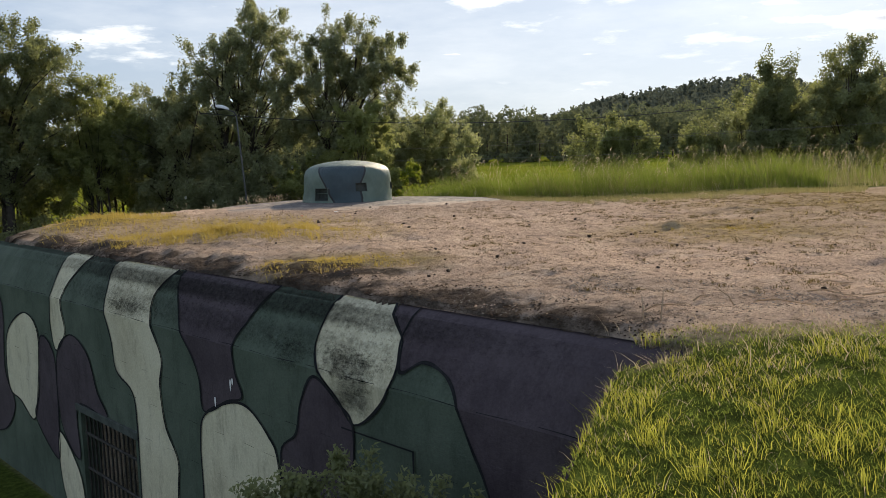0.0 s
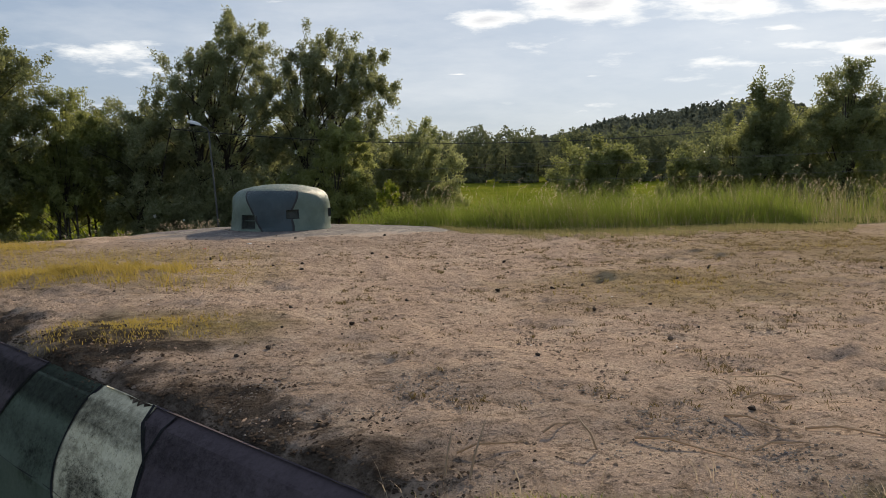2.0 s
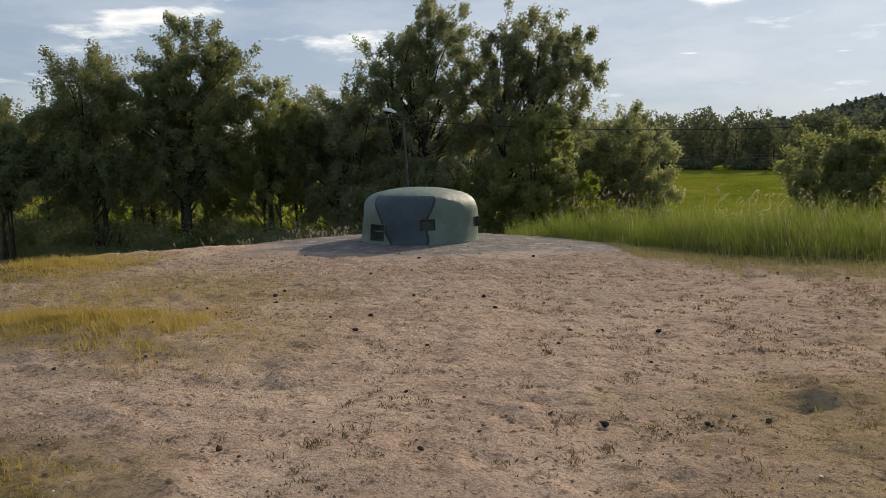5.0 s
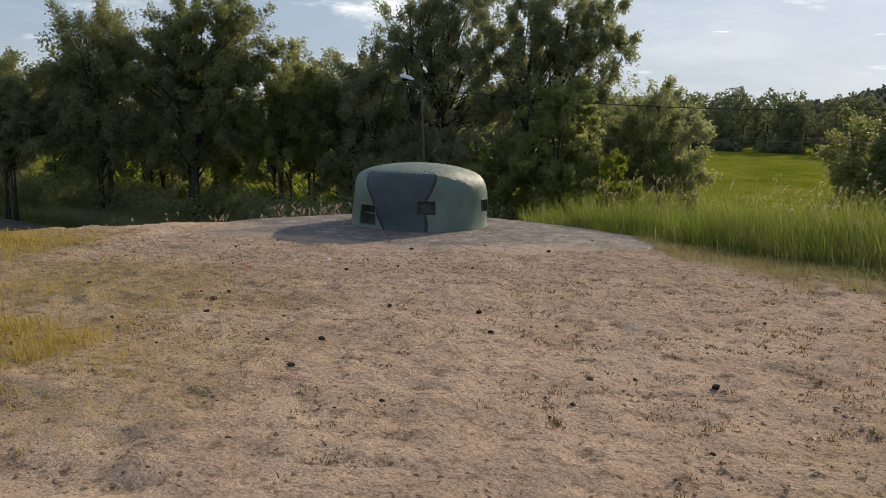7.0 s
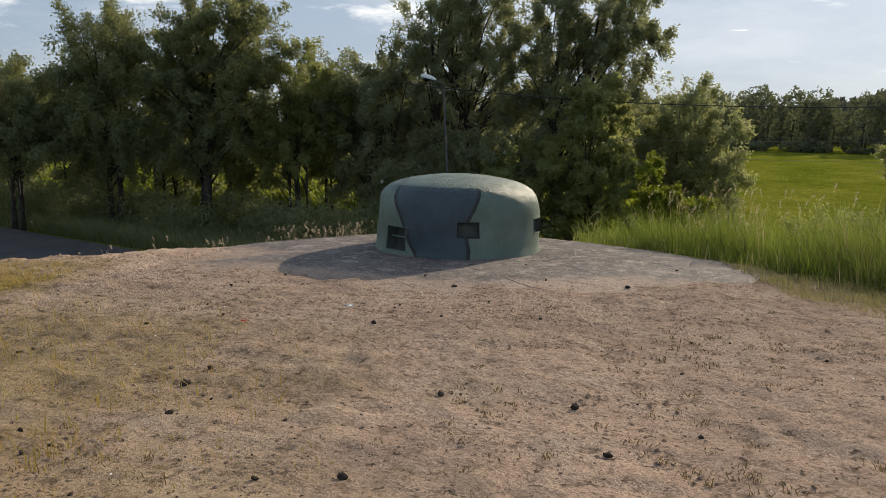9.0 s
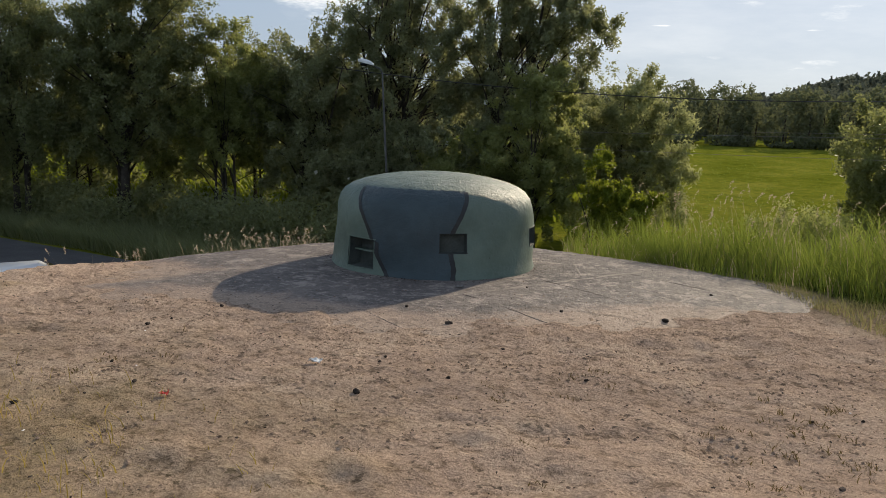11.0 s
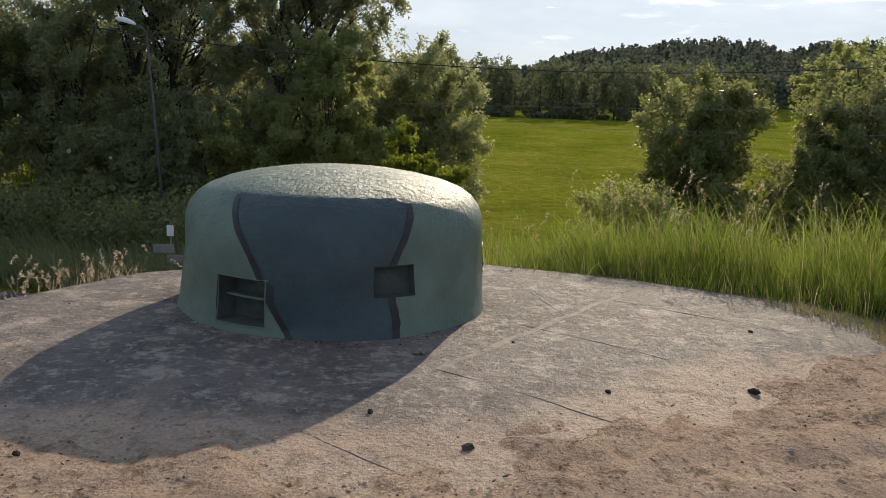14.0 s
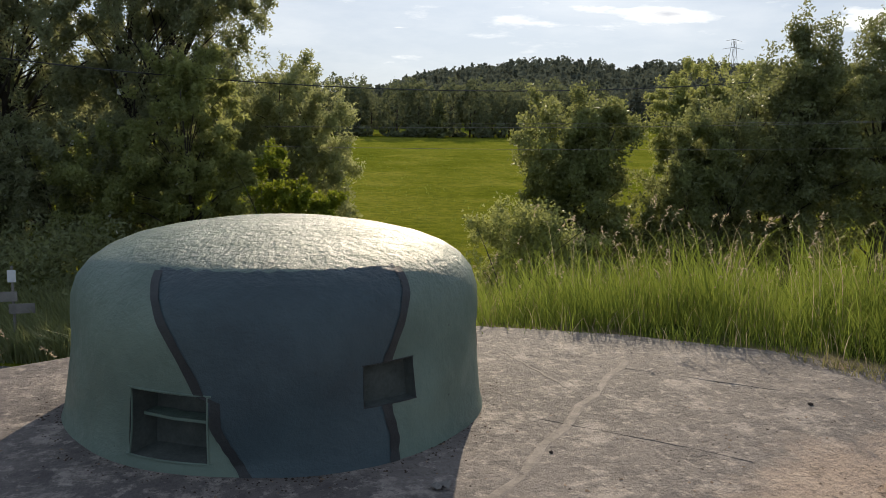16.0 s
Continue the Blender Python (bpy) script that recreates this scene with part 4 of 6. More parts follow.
def build_cupola():
    cup = empty("armoured_cupola", CX, CY, 0)
    tagged(cup, "rough cast steel observation cupola painted sage green and slate", "cupola")
    cuts = {c for a, b, *_ in SLITS for c in (a, b)}
    phis = sorted(cuts | {float(p) for p in range(-180, 180, 4) if all(abs(p - c) > 1.5 for c in cuts)})
    n = len(phis)
    bm = bmesh.new()
    grid = [[bm.verts.new(cup_point(p, r, z)) for p in phis] for r, z in CUP[:-1]]
    top = bm.verts.new((CX, CY, CUP[-1][1]))
    for j in range(len(grid) - 1):
        for i in range(n):
            a, b = phis[i], phis[(i + 1) % n] + (360 if i == n - 1 else 0)
            cut = next((s for s in SLITS if s[0] <= a and b <= s[1] and s[2] <= CUP[j][1] and CUP[j + 1][1] <= s[3]), None)
            if cut is None:
                bm.faces.new((grid[j][i], grid[j][(i + 1) % n], grid[j + 1][(i + 1) % n], grid[j + 1][i]))
    for i in range(n):
        bm.faces.new((grid[-1][i], grid[-1][(i + 1) % n], top))
    part("body", bm, "sage", cup, smooth=True)
    # stepped embrasures
    for num, (a, b, z0, z1) in enumerate(SLITS):
        bm = bmesh.new()
        mid = (a + b) / 2

        def ring(f, back):
            pts = []
            for p, z in ((a, z0), (b, z0), (b, z1), (a, z1)):
                q = cup_point(mid + (p - mid) * f, cup_radius((z0 + z1) / 2 + (z - (z0 + z1) / 2) * f) - back, (z0 + z1) / 2 + (z - (z0 + z1) / 2) * f)
                pts.append(bm.verts.new(q))
            return pts

        rings = [ring(1.0, -0.004), ring(0.96, 0.07), ring(0.9, 0.14)] if num == 0 else [ring(1.0, -0.004), ring(0.98, 0.03), ring(0.94, 0.055)]
        for r0, r1 in zip(rings, rings[1:]):
            for k in range(4):
                bm.faces.new((r0[k], r0[(k + 1) % 4], r1[(k + 1) % 4], r1[k]))
        bm.faces.new(rings[-1])
        part("embrasure", bm, "cavity", cup, "stepped firing slit, dark inside" if num else "deep stepped firing slit with a raised frame")
        bm = bmesh.new()
        w = 0.9 if num == 0 else 0.35
        for (p0, q0), (p1, q1) in (((a - w, z0), (b + w, z0)), ((a - w, z1), (b + w, z1)), ((a, z0), (a, z1)), ((b, z0), (b, z1))):
            pts = [cup_point(p0 + (p1 - p0) * k / 6, cup_radius(q0 + (q1 - q0) * k / 6), q0 + (q1 - q0) * k / 6, 0.001) for k in range(7)]
            tube(bm, pts, [0.006 if num == 0 else 0.003] * 7, 6)
        part("embrasure_rim", bm, "sage" if num == 0 else "stripe", cup)
    # a shelf inside the large slit
    bm = bmesh.new()
    pts = [[cup_point(p, 1.08 - back, z) for p in (-38.5, -29.0, -20.0)] for back, z in ((0.045, 0.222), (0.045, 0.236), (0.13, 0.236), (0.13, 0.222))]
    vs = [[bm.verts.new(p) for p in row] for row in pts]
    for r0, r1 in zip(vs, vs[1:] + vs[:1]):
        for k in range(2):
            bm.faces.new((r0[k], r0[k + 1], r1[k + 1], r1[k]))
    part("slit_shelf", bm, "sage", cup)

    def left_edge(z):
        return np.interp(z, [-0.08, 0.0, 0.15, 0.3, 0.42, 0.6, 0.78, 0.86, 0.97], [-9, -10, -15, -19.5, -22.5, -28, -34.5, -38, -42])

    def right_edge(z):
        return np.interp(z, [-0.08, 0.0, 0.12, 0.25, 0.36, 0.48, 0.62, 0.78, 0.86, 0.97], [23, 23.5, 24, 22.5, 22, 23.5, 27.5, 31.5, 32.5, 36])

    # slate patch between the two stripes, left open at the slits
    bm = bmesh.new()
    zs = sorted({0.0, 0.06, 0.1, 0.16, 0.22, 0.27, 0.32, 0.36, 0.41, 0.46, 0.52, 0.58, 0.64, 0.68, 0.72, 0.755, 0.785, 0.81, 0.835, 0.85, 0.862})

    def span(z, upper):
        e = 1e-4 if upper else -1e-4
        lo, hi = float(left_edge(z)), float(right_edge(z))
        if 0.06 < z + e < 0.36:
            lo = max(lo, -19.0)
        if 0.27 < z + e < 0.46:
            hi = min(hi, 16.5)
        return lo, hi

    def row(z, upper):
        lo, hi = span(z, upper)
        jag = 0.006 if z > 0.855 else 0.0
        return [bm.verts.new(cup_point(lo + (hi - lo) * k / 24, cup_radius(z + jag * math.sin(k * 2.7)), z + jag * math.sin(k * 2.7), 0.003)) for k in range(25)]

    for z0, z1 in zip(zs, zs[1:]):
        a, b = row(z0, True), row(z1, False)
        for k in range(24):
            bm.faces.new((a[k], a[k + 1], b[k + 1], b[k]))
    bmesh.ops.remove_doubles(bm, verts=bm.verts[:], dist=0.0008)
    part("slate_patch", bm, "slate", cup, "slate-blue camouflage patch", smooth=True)
    for edge_of, gaps in ((lambda z: max(float(left_edge(z)), -17.2) if z < 0.36 else float(left_edge(z)), (0.18, 0.18)), (right_edge, (0.27, 0.46))):
        for z0, z1 in ((0.0, gaps[0]), (gaps[1], 0.85)):
            bm = bmesh.new()
            rows = []
            steps = 26
            for k in range(steps + 1):
                z = z0 + (z1 - z0) * k / steps
                w = 1.28 + 0.1 * math.sin(k * 0.8)
                rows.append([bm.verts.new(cup_point(float(edge_of(z)) + f * w, cup_radius(z), z, 0.006)) for f in (-1, 1)])
            for r0, r1 in zip(rows, rows[1:]):
                bm.faces.new((r0[0], r0[1], r1[1], r1[0]))
            part("painted_stripe", bm, "stripe", cup, "dark hand-painted stripe", smooth=True)


build_cupola()

# ---- trees and shrubs ----


def crown_clumps(rng, lobes, count, loose=1.0):
    """Clump centres spread over the outer part of a few ellipsoid lobes (x, y, z, rx, ry, rz)."""
    weight = np.array([l[3] * l[4] + l[3] * l[5] for l in lobes])
    pick = rng.choice(len(lobes), count, p=weight / weight.sum())
    v = unit(rng.normal(size=(count, 3)))
    a, b, c = v[:, :1], v[:, 1:2], v[:, 2:]
    uneven = 0.24 * np.sin(4.3 * a + 5.1 * c + pick[:, None]) + 0.18 * np.sin(9.1 * a - 7.7 * c + 3.1 * b) + 0.12 * np.sin(15 * c + 13 * a)
    v = v * rng.uniform(0.08, 1.0, (count, 1)) ** 0.5 * (1.0 + loose * uneven) * np.where(rng.uniform(size=(count, 1)) < 0.14 * loose, 1.22, 1.0)
    lob = np.array(lobes)[pick]
    return lob[:, :3] + v * lob[:, 3:]


def tree(name, label, x, y, lobes, leaves, material, size, seed, clumps=90, spread=0.5, trunk=0.2, stems=1, limbs=26, droop=0.0, base=None, category="tree", extra=None, loose=0.6):
    """A tapered trunk (or several stems), limbs to many of the clumps, and a crown of single leaves. Lobes are relative to x, y."""
    rng = np.random.default_rng(seed)
    z0 = float(ground_z(x, y)) if base is None else base
    t = empty(name, x, y, z0)
    tagged(t, label, category)
    lobes = [(x + l[0], y + l[1], l[2], l[3] * 1.12, l[4] * 1.1, l[5] * 1.1) for l in lobes]
    clumps, spread = int(clumps * 1.45), spread * 0.76
    centres = crown_clumps(rng, lobes, clumps, loose)
    mid = np.mean([l[2] for l in lobes])
    high = max(l[2] + l[5] for l in lobes)
    bm = bmesh.new()
    heads = []
    for s in range(stems):
        off = rng.normal(size=2) * (0.25 * (stems > 1) * stems ** 0.5)
        lean = rng.normal(size=2) * (0.25 if stems == 1 else 0.8)
        pts = []
        for k in range(7):
            f = k / 6
            pts.append((x + off[0] + lean[0] * f * f + 0.08 * math.sin(3 * f + s), y + off[1] + lean[1] * f * f, z0 - 0.15 + (high - z0) * 0.82 * f))
        r = trunk / stems ** 0.35
        tube(bm, pts, [r * (1.25 if k == 0 else 1 - 0.85 * k / 6) for k in range(7)], 8)
        heads.append(pts)
    part("trunk", bm, "bark", t, smooth=True)
    rest = bmesh.new()
    for num, c in enumerate(centres[:: max(1, clumps // limbs)]):
        pts = heads[int(rng.integers(stems))]
        f = np.clip((c[2] - z0) / (high - z0) * 0.75, 0.12, 0.95) * 6
        i = int(f)
        a = Vector(pts[i]).lerp(Vector(pts[min(i + 1, 6)]), f - i)
        b = Vector(c)
        m = a.lerp(b, 0.5) + Vector((0, 0, 0.12 * (b - a).length))
        r = trunk * 0.32 * (1 - 0.6 * (c[2] - z0) / (high - z0))
        if num < 12:
            part("limb", tube(bmesh.new(), [a, m, b], [r, r * 0.6, r * 0.15], 5), "bark", t, smooth=True)
        else:
            tube(rest, [a, m, b], [r, r * 0.6, r * 0.15], 5)
    tagged(part("branchwork", rest, "bark", t, smooth=True), kind="stuff")
    share = rng.dirichlet(np.full(clumps, 3.5)) * leaves * 1.5
    many = np.maximum(share, 12).astype(int)
    spots = np.repeat(centres, many, axis=0)
    # sprays: clumps drawn out along a twig that points outwards and up
    lob = np.array(lobes)
    near = np.argmin(((centres[:, None] - lob[None, :, :3]) ** 2).sum(-1), 1)
    twig_way = unit(centres - lob[near, :3] + rng.normal(size=centres.shape) * 0.5 + np.array([0, 0, 0.4 - droop * 1.6]))
    reach = spread * (0.45 + 0.8 * loose) * np.clip(rng.normal(size=(len(spots), 1)), -1.7, 1.5)
    spots = spots + np.repeat(twig_way, many, axis=0) * reach + np.clip(rng.normal(size=spots.shape), -1.6, 1.6) * spread * 0.55
    spots[:, 2] -= droop * np.minimum(rng.exponential(0.6, len(spots)), 1.6)
    spots = spots[spots[:, 2] > ground_z(spots[:, 0], spots[:, 1]) + 0.05]
    place("crown", leaf_cloud("crown", spots, size * 0.9, rng, 2.2 if material in ("willow", "silver") else 1.6, droop, True), material, t)
    if extra:
        pick = centres[rng.integers(0, clumps, extra[1])] + rng.normal(size=(extra[1], 3)) * spread
        place("blossom", leaf_cloud("blossom", pick, extra[2], rng, 1.1), extra[0], t)
    return t


WILLOW = "tall old willow with loose drooping grey-green foliage"
tree("willow_tree", WILLOW, -12.8, 55.5, [(1.1, 0, 8.7, 2.6, 2.4, 2.75), (-1.3, 0, 6.9, 2.5, 2.4, 2.5), (2.2, 0, 5.4, 2.6, 3, 2.8), (-2.8, 0, 4.2, 2.8, 3, 2.7), (0.8, 0, 1.6, 4.0, 3, 3.4)], 64000, "willow", 0.088, 11, 380, 0.36, 0.36, 3, 80, 0.3, loose=0.3)
tree("willow_tree", WILLOW, -6.6, 55.0, [(0.9, 0, 8.1, 2.35, 2.1, 2.4), (3.0, 0, 6.9, 2.1, 2.0, 2.1), (-1.4, 0, 5.9, 2.4, 2.4, 2.3), (1.6, 0, 4.3, 2.8, 2.6, 2.2), (0.2, 0, 1.6, 3.6, 3.2, 3.2)], 58000, "willow", 0.088, 12, 330, 0.34, 0.32, 2, 70, 0.3, loose=0.3)
tree("willow_tree", "lower willow with dense dark grey-green foliage", -17.6, 54.5, [(-0.4, 0, 3.9, 2.4, 2.6, 2.3), (-2.0, 0, 2.6, 2.3, 2.4, 2.3), (1.2, 0, 2.2, 2.8, 2.8, 2.8), (1.6, 0, -0.6, 3.6, 3, 2.4)], 42000, "willow", 0.092, 13, 260, 0.38, 0.24, 3, 50, 0.25, loose=0.4)
tree("silver_willow", "bushy willow with pale silvery leaves", -0.2, 57.5, [(-0.4, 0, 2.6, 2.0, 2.2, 2.2), (1.1, 0, 1.0, 1.8, 2.0, 2.2), (0.9, 0, -1.2, 2.0, 2.0, 2.4), (-2.0, 0, 0.8, 2.2, 2, 2.6), (-0.6, 0, -2.0, 2.4, 2, 2.2)], 42000, "silver", 0.088, 14, 260, 0.42, 0.18, 4, 40, loose=0.38)
tree("maple_bush", "light green leafy bush beside the willow", -5.0, 50.5, [(0.3, 0, 1.0, 2.2, 1.9, 2.1), (0.5, 0, 2.7, 1.5, 1.5, 1.6), (1.0, 0, -1.2, 2.5, 2, 2.4), (-2.2, 0, -1.6, 2.5, 2, 2.4)], 40000, "broad", 0.1, 15, 220, 0.32, 0.14, 3, 40, extra=("blossom", 40, 0.22), category="bush", loose=0.4)
tree("elder_bush", "dark elder bush with a few white blossoms", -10.0, 51.8, [(0, 0, -1.0, 3.1, 1.5, 3.0), (-3.4, 0, -1.6, 2.7, 1.4, 2.0)], 34500, "willow", 0.095, 16, 200, 0.36, 0.14, 4, 36, extra=("blossom", 26, 0.24), category="bush")
tree("hop_shrub", "bright lime-green climbing shrub lit from behind", -1.2, 47.4, [(-0.3, 0, -0.4, 0.65, 0.8, 1.5), (0.6, 0, -1.5, 1.3, 1, 0.8), (1.5, 0, -1.7, 0.8, 0.8, 0.7), (0.2, 0, -3.0, 1.6, 0.9, 1.2)], 17000, "lime", 0.08, 17, 100, 0.24, 0.06, 3, 20, category="shrub", loose=0.4)
# left group
tree("oak_tree", "tall dark broadleaf tree with an uneven crown", -26.0, 51.0, [(0.6, 0, 7.6, 2.2, 2.4, 2.9), (-1.8, 0, 5.2, 2.8, 3.0, 2.8), (2.2, 0, 5.6, 2.4, 2.6, 2.6), (1.6, 0, 3.0, 2.8, 2.6, 2.6), (-1.2, 0, 1.6, 3.2, 2.8, 2.8)], 66000, "dusky", 0.104, 21, 340, 0.42, 0.36, 2, 60, loose=0.5)
tree("birch_tree", "birch with thin hanging twigs", -31.5, 49.5, [(0, 0, 5.8, 2.3, 2.4, 2.9), (0.4, 0, 1.6, 3.0, 2.6, 3.0)], 44000, "dusky", 0.096, 22, 220, 0.42, 0.24, 2, 40, 0.5, loose=0.5)
tree("alder_tree", "slender many-stemmed tree with light foliage", -21.4, 53.0, [(0.4, 0, 4.2, 2.0, 2, 2.3), (1.4, 0, 2.4, 2.0, 2, 2.0), (-0.6, 0, 1.0, 2.6, 2.2, 2.4)], 40000, "broad", 0.096, 23, 220, 0.36, 0.15, 6, 40, loose=0.5)
tree("alder_tree", "slender many-stemmed tree with light foliage", -36.5, 47.5, [(0, 0, 2.4, 2.8, 2.4, 2.8), (1.4, 0, 1.2, 2.8, 2.4, 2.0)], 36000, "dusky", 0.104, 24, 170, 0.4, 0.17, 4, 34)
tree("alder_tree", "young leafy tree at the edge of a lawn", -43.0, 50.0, [(0, 0, 1.8, 3.4, 2.4, 3.0), (-3, 0, 0.8, 3.2, 2.4, 2.8)], 32199, "broad", 0.112, 25, 150, 0.44, 0.17, 4, 34)
for k, (px, py) in enumerate(((-18.0, 59.5), (-23.5, 60.5), (-29.0, 58.5), (-34.5, 59.5), (-40.0, 57.0), (-46.5, 57.5))):
    tree("alder_tree", "slender alder standing behind the roadside trees", px, py, [(0, 0, 2.4 + 0.5 * (k % 3), 2.5, 2.2, 2.8), (0.5, 0, -0.4, 2.9, 2.2, 2.3)], 15000, "dusky", 0.15, 90 + k, 130, 0.42, 0.15, 4, 22)
# right group
tree("round_tree", "round hop-grown bush with sunlit pale leaf tips", 9.3, 45.2, [(-0.4, 0, 0.9, 1.8, 1.8, 1.9), (0.7, 0, 0.8, 1.5, 1.6, 1.7), (0.2, 0, -1.2, 2.2, 2.1, 1.9), (-0.1, 0, -2.9, 2.6, 2, 1.4)], 46000, "hop", 0.088, 31, 300, 0.36, 0.16, 3, 40, category="bush", loose=0.3)
tree("bramble_bush", "low bush with pale leaf edges beside tall grass", 4.6, 38.0, [(0, 0, -1.4, 1.2, 1.2, 1.2), (1.0, 0, -1.7, 1.3, 1.2, 1.2), (0.4, 0, -2.8, 1.6, 1.3, 1.0)], 14000, "broad", 0.062, 32, 110, 0.3, 0.06, 4, 18, category="bush", loose=0.4)
tree("hawthorn_thicket", "dense dark thicket standing against the sun", 15.0, 43.8, [(-0.8, 0, 0.6, 1.6, 1.8, 2.0), (0.9, 0, 1.4, 2.0, 2.0, 2.4), (-1.2, 0, -1.6, 2.2, 2, 2), (1.4, 0, -1.6, 2.4, 2, 2.2)], 50000, "dusky", 0.08, 33, 280, 0.38, 0.14, 5, 40, category="thicket", loose=0.45)
tree("hop_bush", "hop-grown bush with bright sunlit large leaves", 12.6, 43.2, [(0.6, 0, 0.6, 0.9, 1.0, 1.5), (-0.1, 0, -0.9, 1.2, 1.1, 1.3), (-0.6, 0, -2.6, 1.3, 1.1, 1.1)], 16000, "hop", 0.088, 39, 130, 0.3, 0.08, 4, 24, category="bush", loose=0.35)
tree("wild_pear_tree", "dark wild fruit tree with upright twigs", 17.1, 43.0, [(-0.2, 0, 2.6, 1.4, 1.4, 2.0), (0.6, 0, 0.6, 2.2, 2.2, 2.8), (-0.4, 0, 4.5, 0.4, 0.4, 1.2), (0.5, 0, 4.2, 0.35, 0.4, 1.5)], 36800, "dusky", 0.08, 34, 190, 0.36, 0.18, 3, 40, loose=0.45)
tree("wild_pear_tree", "dark wild fruit tree with upright twigs", 20.9, 43.5, [(0.2, 0, 3.9, 1.6, 1.6, 2.2), (0, 0, 0.8, 2.8, 2.4, 3.2), (0.4, 0, 5.6, 0.4, 0.4, 0.9)], 39100, "dusky", 0.084, 35, 190, 0.38, 0.2, 3, 40, loose=0.45)
tree("wild_pear_tree", "dark wild fruit tree with upright twigs", 26.4, 44.0, [(0, 0, 2.6, 2.6, 2, 3.2), (0, 0, -0.5, 3.4, 2.4, 3)], 32199, "dusky", 0.09, 36, 150, 0.34, 0.2, 3, 34, loose=0.5)
tree("ash_tree", "feathery light green tree behind the thicket", 27.2, 66.0, [(-1.6, 0, 3.0, 2.2, 2.6, 2.8), (1.8, 0, 3.4, 2.4, 2.6, 2.8), (0, 0, -0.4, 3.6, 3, 3.0)], 41400, "broad", 0.118, 37, 220, 0.4, 0.25, 4, 40, loose=0.4)
tree("spruce_tree", "single dark conical spruce before the far woods", 34.6, 176.0, [(0, 0, 7.0, 0.5, 0.5, 1.6), (0, 0, 4.6, 1.2, 1.2, 1.9), (0, 0, 2.2, 1.8, 1.8, 1.9), (0, 0, 0.4, 2.1, 2.1, 1.6)], 5000, "dusky", 0.3, 40, 120, 0.3, 0.16, 1, 20, loose=0.2)
tree("elder_bush", "elder shoot with toothed leaves growing below the wall", -0.5, 6.95, [(0.12, 0, -1.24, 0.3, 0.22, 0.22), (-0.5, 0.2, -1.24, 0.26, 0.12, 0.05), (0.42, -0.1, -1.54, 0.44, 0.3, 0.4), (0.0, 0.0, -1.75, 0.4, 0.3, 0.36)], 7500, "dusky", 0.03, 38, 110, 0.09, 0.02, 4, 30, category="bush", loose=0.7)


def hedge_shade():
    """Rough undergrowth below the trees and along the road."""
    rng = np.random.default_rng(41)
    n = 26000
    x = rng.uniform(-42, 1, n)
    y = 45.0 - 0.33 * (x + 27) + rng.uniform(0, 1, n) ** 1.5 * 8
    keep = (x > -34) | (rng.uniform(size=n) < 0.3)
    x, y = x[keep], y[keep]
    roots = np.stack([x, y, ground_z(x, y)], 1)
    me, _, _ = blade_field("undergrowth", roots, 0.95, 0.05, rng, 0.35, plain=True)
    tagged(place("undergrowth", me, "dusky"), "dark shaded undergrowth below the roadside trees", "undergrowth", kind="stuff")
    # shrub layer under the crowns
    cx, cy = rng.uniform(-46, -7, 170), rng.uniform(0, 1, 170)
    c = np.stack([cx, 47.5 - 0.2 * (cx + 27) + 6 * cy, np.full(170, -4.2)], 1)
    spots = np.repeat(c, 420, axis=0) + unit(rng.normal(size=(170 * 420, 3))) * rng.uniform(0.2, 1, (170 * 420, 1)) ** 0.5 * np.array([1.2, 1.0, 1.0]) * np.repeat(rng.uniform(0.6, 1.9, (170, 1)), 420, axis=0) + np.array([0, 0, 0.9])
    spots = spots[spots[:, 2] > -4.2]
    tagged(place("shrub_layer", leaf_cloud("shrub_layer", spots, 0.095, rng, 1.6, 0.0, True), "dusky"), "dark shrubs filling the space below the tree crowns", "shrubs", kind="stuff")
    n = 6000
    x = rng.uniform(-60, -4, n)
    y = 62 + rng.uniform(0, 14, n)
    roots = np.stack([x, y, ground_z(x, y)], 1)
    me, _, _ = blade_field("sunlit_scrub", roots, 1.9, 0.22, rng, 0.4)
    tagged(place("sunlit_scrub", me, "lime"), "sunlit scrub seen between the trunks", "scrub", kind="stuff")


hedge_shade()

# ---- distance ----


